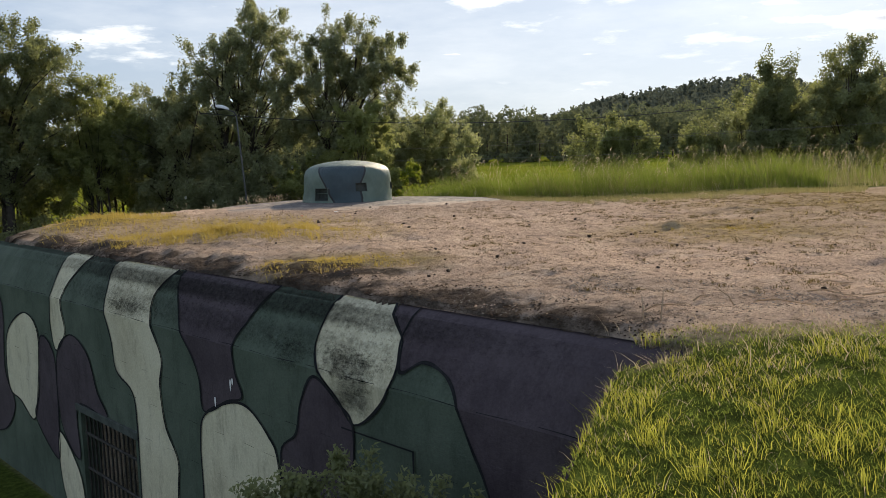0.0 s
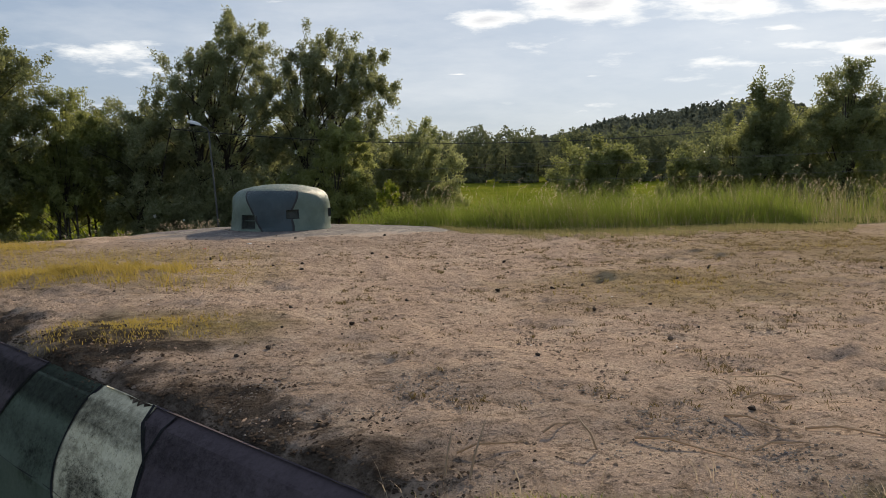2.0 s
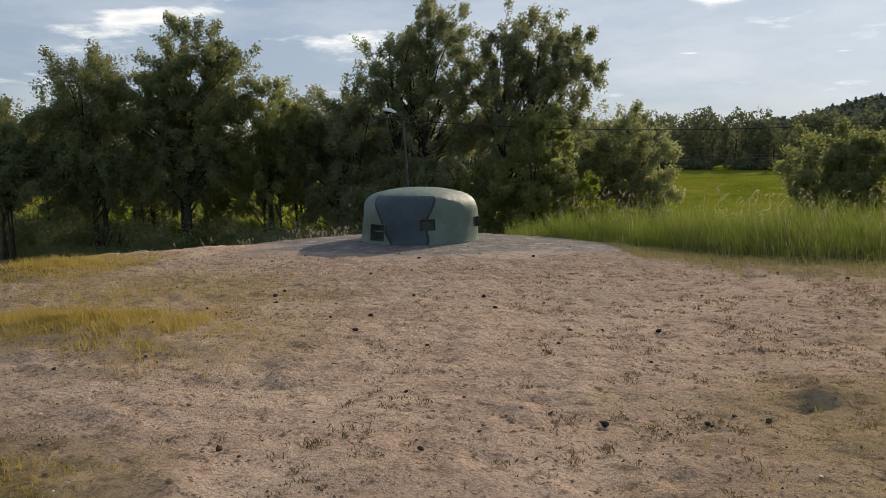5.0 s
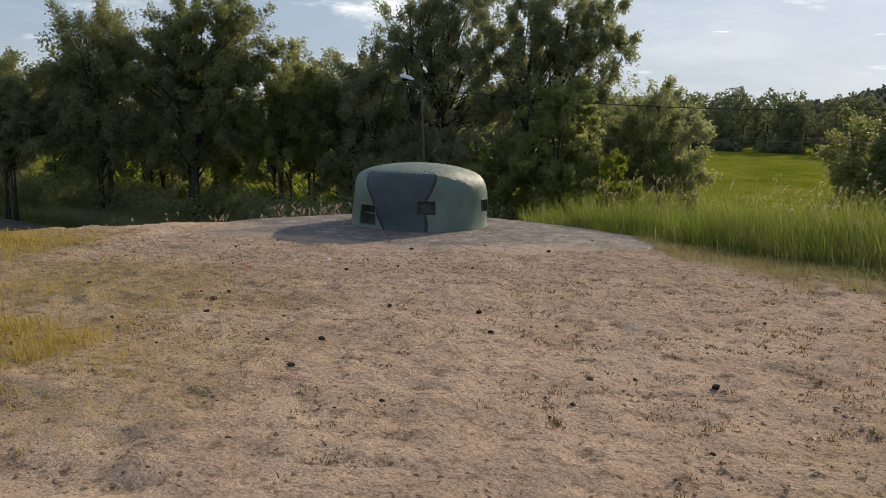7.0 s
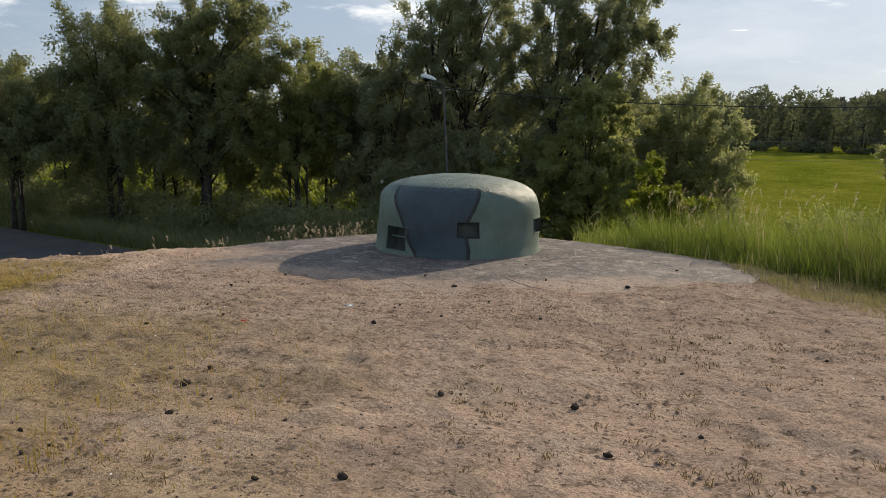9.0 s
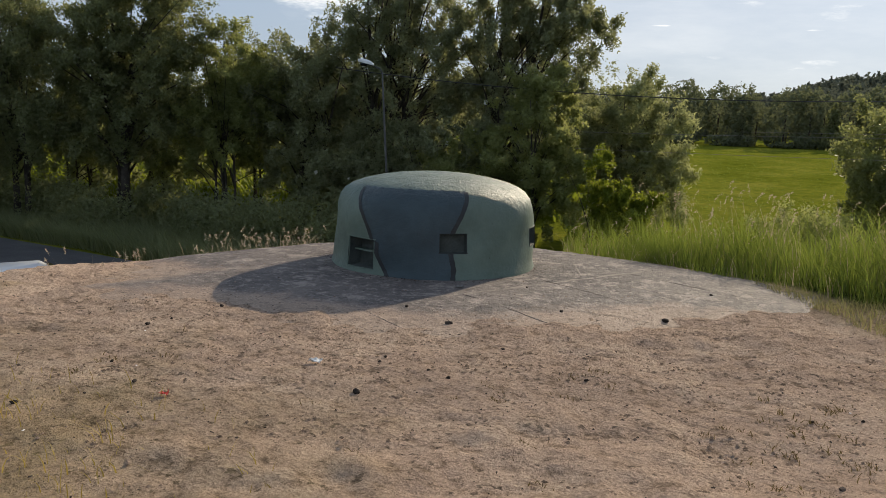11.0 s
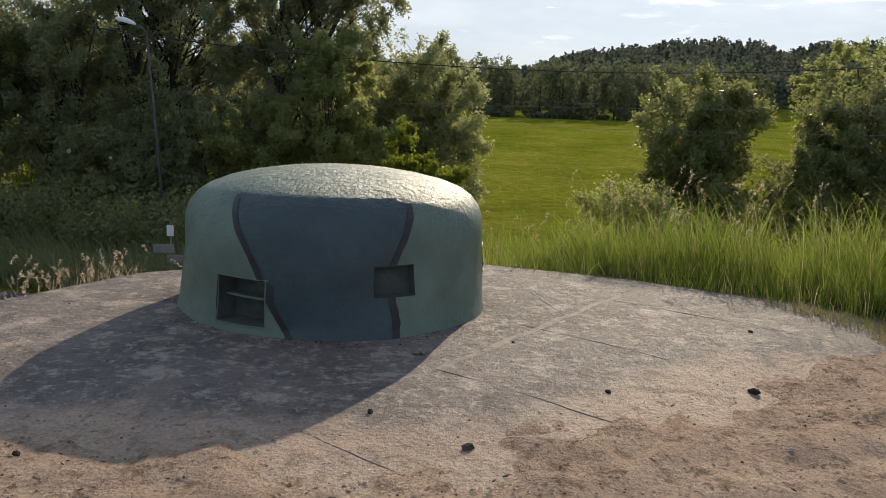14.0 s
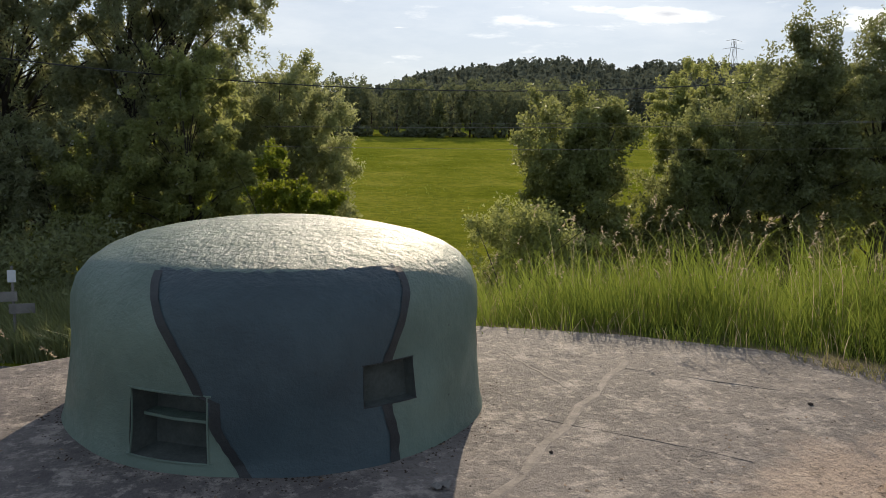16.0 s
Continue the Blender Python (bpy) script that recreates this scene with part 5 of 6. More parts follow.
def far_woods():
    rng = np.random.default_rng(51)
    spots, trunks = [], bmesh.new()

    def crowns(xs, ys, tops, wide, n, low=0.12):
        for x, y, top in zip(xs, ys, tops):
            if 76 < x < 97:
                continue
            z0 = float(ground_z(x, y))
            h = (top - z0) * (1 - low)
            w = wide * rng.uniform(0.75, 1.3)
            c = unit(rng.normal(size=(n, 3)))
            lump = 1 + 0.13 * np.sin(5 * c[:, :1] + 4 * c[:, 2:] + x) + 0.1 * np.sin(9 * c[:, :1] - 8 * c[:, 2:] + 2 * x)
            c = c * lump * rng.uniform(0.55, 1, (n, 1)) ** 0.4
            spots.append(np.array([x, y, top - h * 0.5]) + c * np.array([w, w, h * 0.5]))
            tube(trunks, [(x, y, z0 - 0.3), (x + 0.2, y, top - h * 0.5)], [0.25, 0.12], 5)

    # row at the far edge of the meadow
    xs = np.linspace(-70, 150, 74) + rng.normal(size=74) * 1.0
    ys = 182 + 0.10 * np.abs(xs - 30) + rng.uniform(-3, 8, len(xs))
    crowns(xs, ys, 10.5 + 0.7 * np.sin(xs * 0.21) + rng.normal(size=len(xs)) * 0.6, 2.9, 1100)
    xs = np.arange(-80, 170, 4.4) + rng.normal(size=57) * 1.2
    crowns(xs, 200 + rng.uniform(-4, 8, len(xs)), 12.0 + 0.8 * np.sin(xs * 0.13) + rng.normal(size=len(xs)) * 0.5, 3.6, 900)
    xs = np.linspace(-70, 150, 90) + rng.normal(size=90)
    crowns(xs, 178 + 0.10 * np.abs(xs - 30) + rng.uniform(-1, 3, len(xs)), 1.6 + rng.normal(size=len(xs)) * 0.7, 1.8, 260, 0.0)
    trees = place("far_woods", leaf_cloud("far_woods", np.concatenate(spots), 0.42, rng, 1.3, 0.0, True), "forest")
    tagged(trees, "row of deciduous woods beyond the meadow, haze put into its leaf colour", "woods", kind="stuff")
    me = bpy.data.meshes.new("far_trunks")
    trunks.to_mesh(me)
    trunks.free()
    tagged(place("far_trunks", me, "bark"), "trunks of the woods at the meadow's edge", "trunks", kind="stuff")


far_woods()


def hill_woods():
    rng = np.random.default_rng(52)
    n = 3000
    x = rng.uniform(-60, 330, n)
    y = rng.uniform(250, 430, n)
    z = ground_z(x, y)
    lay = []
    for k in range(n):
        h = rng.uniform(8, 13)
        m = 80
        f = rng.uniform(0, 1, m) ** 0.7
        a = rng.uniform(0, 2 * np.pi, m)
        r = (1 - f) * rng.uniform(0.4, 1, m) * 2.4 + 0.2 if k % 3 else np.sqrt(np.clip(1 - (2 * f - 1) ** 2, 0, 1)) * 3.4
        lay.append(np.stack([x[k] + r * np.cos(a), y[k] + r * np.sin(a), z[k] + f * h], 1))
    # aerial haze on the hill comes from the lightened needle colour
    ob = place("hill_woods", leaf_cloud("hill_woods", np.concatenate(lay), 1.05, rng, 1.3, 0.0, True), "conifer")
    tagged(ob, "mixed forest on a long hill at the horizon, leaf colour paled for haze", "forest", kind="stuff")


hill_woods()

def far_house():
    x, y = 132.0, 292.0
    z0 = float(ground_z(x, y)) - 0.5
    h = empty("house", x, y, z0)
    tagged(h, "white farm building with a grey roof beyond the meadow", "house")
    part("wall", box(bmesh.new(), x - 7, y - 4, z0, x + 7, y + 4, z0 + 3.6, 0.05), "white", h)
    bm = bmesh.new()
    a = [bm.verts.new((x + dx, y + dy, z0 + dz)) for dx, dy, dz in ((-7.5, -4.6, 3.5), (7.5, -4.6, 3.5), (7.5, 0, 5.8), (-7.5, 0, 5.8), (-7.5, 4.6, 3.5), (7.5, 4.6, 3.5))]
    bm.faces.new((a[0], a[1], a[2], a[3]))
    bm.faces.new((a[3], a[2], a[5], a[4]))
    bm.faces.new((a[0], a[3], a[4]))
    bm.faces.new((a[1], a[5], a[2]))
    part("roof", bm, "pole", h)
    for k in range(4):
        part("window", box(bmesh.new(), x - 5.4 + k * 3.2, y - 4.08, z0 + 1.3, x - 4.2 + k * 3.2, y - 3.95, z0 + 2.5, 0.02), "glass", h)
    x2 = x + 13
    s2 = empty("shed", x2, y + 2, z0)
    tagged(s2, "low shed with a pale sunlit roof", "shed")
    part("wall", box(bmesh.new(), x2 - 5, y - 1, z0, x2 + 5, y + 5, z0 + 2.4, 0.05), "pole", s2)
    part("roof", box(bmesh.new(), x2 - 5.4, y - 1.4, z0 + 2.4, x2 + 5.4, y + 5.4, z0 + 2.8, 0.05), "white", s2)
    # lattice mast on the hill
    x, y = 178.0, 300.0
    z0 = float(ground_z(x, y))
    m = empty("pylon", x, y, z0)
    tagged(m, "steel lattice power pylon on the wooded hill", "pylon")
    top = 36.0
    for sx in (-1, 1):
        for sy in (-1, 1):
            part("leg", tube(bmesh.new(), [(x + 2.6 * sx, y + 2.6 * sy, z0 - 0.3), (x + 0.5 * sx, y + 0.5 * sy, top)], [0.1, 0.07], 4), "pole", m)
    for z, w in ((top, 3.4), (top - 3.0, 4.6)):
        part("cross_arm", tube(bmesh.new(), [(x - w, y, z - 0.3), (x, y, z + 0.5), (x + w, y, z - 0.3)], [0.05, 0.1, 0.05], 4), "pole", m)
    for sx in (-1, 1):
        for k in range(5):
            f0, f1 = k / 5, (k + 1) / 5
            za, zb = z0 + (top - z0) * f0, z0 + (top - z0) * f1
            part("brace", tube(bmesh.new(), [(x + sx * (2.6 - 2.1 * f0), y - 2.6 + 2.1 * f0, za), (x - sx * (2.6 - 2.1 * f1), y - 2.6 + 2.1 * f1, zb)], [0.05, 0.05], 4), "pole", m)


far_house()

# ---- road, lamp, signs, wires ----


def build_road():
    bm = bmesh.new()
    rows = []
    for k in range(60):
        x = -60 + k * 1.0
        y = 36.5 - 0.33 * (x + 27)
        rows.append([bm.verts.new((x, y + w, -4.28 + 0.02 * (abs(w) < 1) - (0.25 if abs(w) > 7.9 else 0))) for w in (-8.0, -7.8, -1, 0, 1, 7.8, 8.0)])
    for r0, r1 in zip(rows, rows[1:]):
        for a in range(6):
            bm.faces.new((r0[a], r0[a + 1], r1[a + 1], r1[a]))
    tagged(part("road", bm, "asphalt"), "grey asphalt road in the shade of trees", "road", kind="structure")


build_road()


def street_lamp():
    x, y = -11.75, 50.0
    t = empty("street_lamp", x, y, float(ground_z(x, y)))
    tagged(t, "grey street lamp post with a white hood among trees", "street lamp")
    z0 = float(ground_z(x, y))
    bm = tube(bmesh.new(), [(x + 0.55, y, z0 - 0.2), (x + 0.3, y, -0.5), (x, y, 3.85)], [0.075, 0.055, 0.04], 10)
    part("pole", bm, "lamp_steel", t, smooth=True)
    bm = tube(bmesh.new(), [(x, y, 3.8), (x - 0.12, y, 4.0), (x - 0.5, y - 0.1, 4.15), (x - 0.85, y - 0.15, 4.2)], [0.045, 0.04, 0.035, 0.03], 8)
    part("arm", bm, "lamp_steel", t, smooth=True)
    bm = bmesh.new()
    bmesh.ops.create_uvsphere(bm, u_segments=16, v_segments=8, radius=1, matrix=Matrix.LocRotScale((x - 0.75, y - 0.15, 4.25), Euler((0, 0.28, 0)), (0.42, 0.18, 0.15)))
    bmesh.ops.bisect_plane(bm, geom=bm.verts[:] + bm.edges[:] + bm.faces[:], plane_co=(x, y, 4.02), plane_no=(0.25, 0, 1), clear_inner=True)
    part("hood", bm, "white", t, "white enamel hood", smooth=True)
    bm = bmesh.new()
    bmesh.ops.create_uvsphere(bm, u_segments=12, v_segments=6, radius=1, matrix=Matrix.LocRotScale((x - 0.85, y - 0.15, 4.18), None, (0.2, 0.12, 0.09)))
    part("bulb_glass", bm, "glass", t, smooth=True)


street_lamp()


def sign_post():
    x, y = -8.25, 39.9
    z0 = float(ground_z(x, y))
    t = empty("sign_post", x, y, z0)
    tagged(t, "roadside post with small grey and white signs", "sign post")
    part("pole", tube(bmesh.new(), [(x, y, z0 - 0.2), (x, y, z0 + 2.2)], [0.035, 0.035], 8), "pole", t)
    for dx, z, w, h, mat, text in ((-0.2, z0 + 1.42, 0.62, 0.26, "pole", "grey direction sign seen from behind"), (0.0, z0 + 1.95, 0.2, 0.32, "white", "small white plate"), (0.2, z0 + 1.1, 0.62, 0.26, "pole", "grey direction sign seen from behind")):
        part("sign", box(bmesh.new(), x + dx - w / 2, y - 0.06, z - h / 2, x + dx + w / 2, y - 0.035, z + h / 2, 0.008), mat, t, text)


sign_post()


def wire(name, points, r, label, material="wire"):
    bm = bmesh.new()
    a, b, sag = Vector(points[0]), Vector(points[1]), points[2]
    pts = [a.lerp(b, k / 24) - Vector((0, 0, sag * 4 * (k / 24) * (1 - k / 24))) for k in range(25)]
    tube(bm, pts, [r] * 25, 5)
    tagged(part(name, bm, material), label, "wire", "overhead wires")


wire("overhead_wire", ((-14, 50.0, 4.0), (30, 50.0, 5.1), 1.53), 0.022, "black overhead cable strung across the meadow")

wire("overhead_wire", ((-2, 40.0, 1.45), (30, 40.0, 2.6), 0.25), 0.006, "thin pale wire running past the round tree", "pole")
wire("overhead_wire", ((3, 40.0, 1.62), (30, 40.0, 2.4), 0.1), 0.005, "thin pale wire running past the round tree", "pole")
wire("overhead_wire", ((-2, 40.0, 0.92), (30, 40.0, 1.5), 0.2), 0.005, "thin pale wire running past the round tree", "pole")


def parked_car():
    x, y = -17.4, 32.3
    z0 = -4.28
    c = empty("car", x, y, z0)
    c_label = "white hatchback parked on the road beyond the roof edge"
    tagged(c, c_label, "car")
    prof = [(-2.0, 0.35), (-2.02, 0.75), (-1.1, 0.95), (-0.4, 1.42), (1.2, 1.46), (1.85, 1.05), (1.98, 0.8), (1.95, 0.35)]
    bm = bmesh.new()
    rows = [[bm.verts.new((x + px, y + w * (0.86 if pz > 1.2 else 1.0), z0 + pz)) for px, pz in prof] for w in (-0.82, 0.82)]
    for k in range(len(prof)):
        j = (k + 1) % len(prof)
        bm.faces.new((rows[0][k], rows[0][j], rows[1][j], rows[1][k]))
    bm.faces.new(rows[0])
    bm.faces.new(rows[1])
    bmesh.ops.bevel(bm, geom=bm.edges[:], offset=0.06, segments=2, profile=0.6, affect="EDGES")
    part("body", bm, "carpaint", c, smooth=True)
    for name, pts in (("side_window", [(-0.95, -0.845, 0.98), (1.35, -0.845, 0.98), (1.05, -0.735, 1.36), (-0.35, -0.735, 1.36)]), ("rear_window", [(1.40, -0.62, 1.36), (1.40, 0.62, 1.36), (1.80, 0.7, 1.12), (1.80, -0.7, 1.12)])):
        bm = bmesh.new()
        f = bm.faces.new([bm.verts.new((x + a, y + b, z0 + h)) for a, b, h in pts])
        e = bmesh.ops.extrude_face_region(bm, geom=[f])
        push = (0, -0.03, 0.01) if name == "side_window" else (0.03, 0, 0.04)
        bmesh.ops.translate(bm, verts=[v for v in e["geom"] if isinstance(v, bmesh.types.BMVert)], vec=push)
        part(name, bm, "glass", c)
    for side in (-1, 1):
        part("tail_light", box(bmesh.new(), x + 1.93, y + side * 0.68 - 0.1, z0 + 0.75, x + 2.03, y + side * 0.68 + 0.1, z0 + 0.98, 0.02), "red", c, "red tail light")
        for px in (-1.25, 1.25):
            m = Matrix.LocRotScale((x + px, y + side * 0.78, z0 + 0.31), Euler((radians(90), 0, 0)), None)
            bm = bmesh.new()
            bmesh.ops.create_cone(bm, cap_ends=True, segments=20, radius1=0.31, radius2=0.31, depth=0.2, matrix=m)
            w = part("wheel", bm, "rubber", c)
            bm = bmesh.new()
            bmesh.ops.create_cone(bm, cap_ends=True, segments=16, radius1=0.19, radius2=0.17, depth=0.215, matrix=m)
            part("rim", bm, "pole", w)
    c.rotation_euler = (0, 0, radians(41))


parked_car()

# ---- grasses ----


def scatter(rng, n, poly):
    poly = np.array(poly)
    lo, hi = poly.min(0), poly.max(0)
    p = rng.uniform(lo, hi, (int(n * 3), 2))
    out, _ = outside(p[:, 0], p[:, 1], poly)
    return p[out == 0][:n]


def on_ground(p, sink=0.02):
    return np.column_stack([p, ground_z(p[:, 0], p[:, 1]) - sink])


def embankment_grass():
    rng = np.random.default_rng(61)
    c = scatter(rng, 16000, [(-2.6, -1.0), (-0.5, 2.0), (0.45, 4.6), (0.95, 6.2), (1.25, 6.85), (2.4, 6.7), (5.5, 6.6), (8, 6.2), (8, -1.0)])
    near = np.hypot(c[:, 0] - 1.9, (c[:, 1] - 4.8) * 1.1)
    patchy = wobble(c[:, 0], c[:, 1], 0.5) + 0.5 * wobble(c[:, 0], c[:, 1], 0.2, 2.0)
    c = c[rng.uniform(size=len(c)) < np.clip(1.5 - 0.3 * near, 0.1, 1) * np.clip(0.7 + 0.8 * patchy, 0.12, 1)]
    size = np.clip(rng.lognormal(0, 0.4, len(c)), 0.4, 2.2) * np.clip(1 + 0.5 * wobble(c[:, 0], c[:, 1], 0.5), 0.5, 1.6) * np.clip(0.5 + 0.2 * (6.6 - c[:, 1]), 0.45, 1.0)
    off = rng.normal(size=(len(c) * 11, 2)) * 0.028
    p = np.repeat(c, 11, axis=0) + off
    me, _, _ = blade_field("embankment_grass", on_ground(p), 0.085 * np.repeat(size, 11), 0.0042, rng, 0.35, (-0.15, -0.1), True, off / 0.028 * 0.4)
    tagged(place("embankment_grass", me, "grass"), "fresh green grass on the embankment beside the wall", "grass", kind="stuff")
    q = scatter(rng, 45000, [(-0.4, 2.0), (0.45, 4.6), (0.95, 6.2), (1.25, 6.85), (2.4, 6.7), (4.6, 6.6), (4.6, 2.0)])
    me, _, _ = blade_field("short_turf", on_ground(q, 0.01), 0.035, 0.0045, rng, 0.9, plain=True)
    tagged(place("short_turf", me, "tall"), "short dense turf below the longer grass", "grass", kind="stuff")
    p = p[rng.uniform(size=len(p)) < np.clip(0.08 + 0.35 * (p[:, 1] - 5.4), 0.08, 0.5)]
    p = p + rng.normal(size=p.shape) * 0.02
    me, _, _ = blade_field("withered_grass", on_ground(p), 0.08, 0.003, rng, 0.8)
    tagged(place("withered_grass", me, "ear"), "withered straw blades among the fresh grass", "grass", kind="stuff")
    p = scatter(rng, 500, [(0.5, 6.0), (0.7, 7.1), (2.4, 6.9), (6, 6.6), (6, 5.6)])
    me, _, _ = blade_field("dead_stalks", on_ground(p), 0.13, 0.004, rng, 0.9)
    tagged(place("dead_stalks", me, "ear"), "dead straw stalks at the edge of the sand", "straw", kind="stuff")


embankment_grass()


def dry_patches():
    rng = np.random.default_rng(62)
    pts = []
    for cx, cy, rx, ry, n in ((-3.0, 13.5, 1.7, 0.75, 10000), (-6.0, 16.9, 0.9, 1.7, 5000), (-1.0, 10.3, 0.85, 0.52, 2800), (-3.8, 15.4, 2.4, 1.8, 2500), (-1.4, 13.7, 1.1, 1.4, 2400), (3.9, 12.2, 1.4, 1.3, 1500), (7.0, 15.5, 3.0, 2.5, 1600)):
        a, r = rng.uniform(0, 2 * np.pi, n), rng.uniform(0, 1, n) ** 0.75 * 1.15
        q = np.stack([cx + rx * r * np.cos(a), cy + ry * r * np.sin(a)], 1)
        pts.append(q[rng.uniform(size=n) < np.clip(1.15 - 0.6 * r + 0.9 * wobble(q[:, 0], q[:, 1], 0.5, 1.0), 0, 1)])
    p = np.concatenate(pts)
    fade = 0.75 + 0.5 * wobble(p[:, 0], p[:, 1], 0.35, 4.0)
    h = np.where(p[:, 0] > 2, 0.05, np.where(p[:, 1] > 15, 0.12, 0.11))
    h = np.where((p[:, 0] > -1.7) & (p[:, 1] > 13) & (p[:, 1] < 15.2) & (p[:, 0] < 0), 0.035, h)
    h = np.where((p[:, 0] > -2) & (p[:, 1] < 11), 0.05, h)
    me, _, _ = blade_field("dry_grass", on_ground(p, 0.01), h * fade, 0.006, rng, 0.5)
    tagged(place("dry_grass", me, "dry"), "short sun-dried yellow grass patches on the roof", "grass", kind="stuff")



dry_patches()


def trodden_tufts():
    """Flattened little tufts left in the sand."""
    rng = np.random.default_rng(64)
    n = 9000
    x, y = rng.uniform(-4.5, 8.5, n), rng.uniform(7.6, 18.6, n)
    keep = ((x + y) / R2 > 6.6) & (rng.uniform(size=n) < np.clip(0.12 + 0.11 * (x - 0.8) + 0.6 * wobble(x, y, 1.2, 7.0), 0.02, 1))
    c = np.stack([x, y], 1)[keep]
    p = np.repeat(c, 12, axis=0) + rng.normal(size=(len(c) * 12, 2)) * np.repeat(rng.uniform(0.012, 0.05, (len(c), 1)), 12, axis=0)
    me, _, _ = blade_field("trodden_tufts", on_ground(p, 0.004), 0.03, 0.006, rng, 0.9, plain=True)
    tagged(place("trodden_tufts", me, "tuft"), "small brown tufts of trodden grass in the sand", "grass", kind="stuff")


trodden_tufts()


def ears(name, tips, out, length, rng):
    """Feathery seed heads hanging from the tips of stalks."""
    k = 15
    f = np.linspace(0, 1, k)[None, :, None]
    line = tips[:, None] + out[:, None] * length * f * 0.9 - np.array([0, 0, 1.0]) * length * f * f * 0.5
    pts = line.reshape(-1, 3) + rng.normal(size=(len(tips) * k, 3)) * 0.006
    return leaf_cloud(name, pts, 0.009, rng, 3.2)


def tall_grass():
    rng = np.random.default_rng(63)
    belt = [(-0.7, 23.25), (0.3, 22.75), (1.5, 22.1), (2.3, 21.3), (4.2, 19.6), (6.5, 19.6), (9.0, 19.5), (11.0, 20.7), (20, 21.2), (30, 21.5), (30, 30), (16, 29), (6, 28.5), (0, 28), (-1.6, 26.2), (-1.5, 24.2)]
    def edge(x):
        return np.interp(x, [-1, 0.3, 0.8, 1.2, 1.6, 2.3, 4.2, 9, 11, 30], [23.25, 22.8, 22.55, 22.25, 21.8, 21.1, 19.5, 19.4, 20.7, 21.5])

    def tussocks(count, poly, blades, wide):
        """Roots in loose tufts, each tuft with a height of its own and blades that lean out of it."""
        c = scatter(rng, count, poly)
        size = np.clip(np.clip(rng.lognormal(0, 0.38, len(c)), 0.45, 1.7) * np.clip(1 + 0.4 * wobble(c[:, 0], c[:, 1], 1.3, 6.0), 0.5, 1.5), 0.4, 1.5)
        off = rng.normal(size=(len(c) * blades, 2)) * wide
        return np.repeat(c, blades, axis=0) + off, np.repeat(size, blades), off / wide * 0.16

    p, size, bias = tussocks(5200, belt, 13, 0.10)
    rise = np.clip(0.12 + 0.5 * (p[:, 1] - edge(p[:, 0])), 0.1, 1.0)
    keep = (rng.uniform(size=len(p)) < np.clip(1.1 - 0.05 * (p[:, 1] - edge(p[:, 0])) - 0.02 * np.abs(p[:, 0]), 0.2, 1)) & (p[:, 1] > edge(p[:, 0]) - 0.1)
    green = np.where(p[:, 0] < 2.4, 0.85, np.clip(0.38 + 0.3 * (p[:, 1] - edge(p[:, 0]) - 1.5) + 0.3 * wobble(p[:, 0], p[:, 1], 1.6, 1.0), 0.1, 0.75)) > rng.uniform(size=len(p))
    for pick, name, mat, text in ((keep & green, "tall_grass", "tall", "tall uncut meadow grass along the roof's edge"), (keep & ~green, "ripening_grass", "olive", "ripening pale olive grass along the roof's edge")):
        me, _, _ = blade_field(name, on_ground(p[pick]), 0.6 * (rise * size)[pick], 0.0075, rng, 0.3, (-0.12, -0.05), bias=bias[pick])
        tagged(place(name, me, mat), text, "grass", kind="stuff")
    p, size, bias = tussocks(2100, [(-0.5, 23.3), (0.4, 22.8), (1.6, 22.2), (2.4, 21.5), (4.2, 19.9), (9, 19.9), (9, 22.5), (5, 24), (2, 25), (-0.5, 25.2)], 12, 0.07)
    rise = np.clip(0.12 + 0.55 * (p[:, 1] - edge(p[:, 0])), 0.1, 1.0)
    keep = p[:, 1] > edge(p[:, 0]) - 0.05
    me, _, _ = blade_field("near_tall_grass", on_ground(p[keep]), 0.6 * (rise * size)[keep], 0.007, rng, 0.4, (-0.2, -0.1), bias=bias[keep])
    tagged(place("near_tall_grass", me, "tall"), "dense bent grass beside the concrete slab", "grass", kind="stuff")
    # straw-coloured front of the belt
    p = scatter(rng, 26000, belt)
    p = p[rng.uniform(size=len(p)) < np.clip(0.52 - 0.35 * (p[:, 1] - edge(p[:, 0])) + 0.4 * wobble(p[:, 0], p[:, 1], 1.3, 3.0), 0.05, 1)]
    me, _, _ = blade_field("straw_grass", on_ground(p), 0.22 * (1 + 0.5 * wobble(p[:, 0], p[:, 1], 0.7, 2.0)), 0.005, rng, 0.4, (-0.2, -0.15))
    tagged(place("straw_grass", me, "ear"), "bleached straw-coloured grass fronting the tall green grass", "grass", kind="stuff")
    p = scatter(rng, 26000, [(1.2, 22.2), (1.9, 20.3), (3.0, 18.5), (4.5, 17.7), (8.5, 17.8), (9.5, 19.5), (4.2, 19.9), (2.3, 21.4)])
    near = np.clip((edge(p[:, 0]) - p[:, 1]) / 1.7, 0, 1)
    p = p[rng.uniform(size=len(p)) < np.clip(0.95 - 1.0 * near + 0.4 * wobble(p[:, 0], p[:, 1], 0.6, 3.0), 0.03, 1)]
    me, _, _ = blade_field("worn_grass", on_ground(p, 0.01), 0.10, 0.0055, rng, 0.6, plain=True)
    tagged(place("worn_grass", me, "olive"), "short worn grass thinning out over the sand", "grass", kind="stuff")
    p = scatter(rng, 5200, belt)
    p = p[(wobble(p[:, 0], p[:, 1], 2.0, 2.0) > -0.25) & (p[:, 1] > edge(p[:, 0]) + 0.9)]
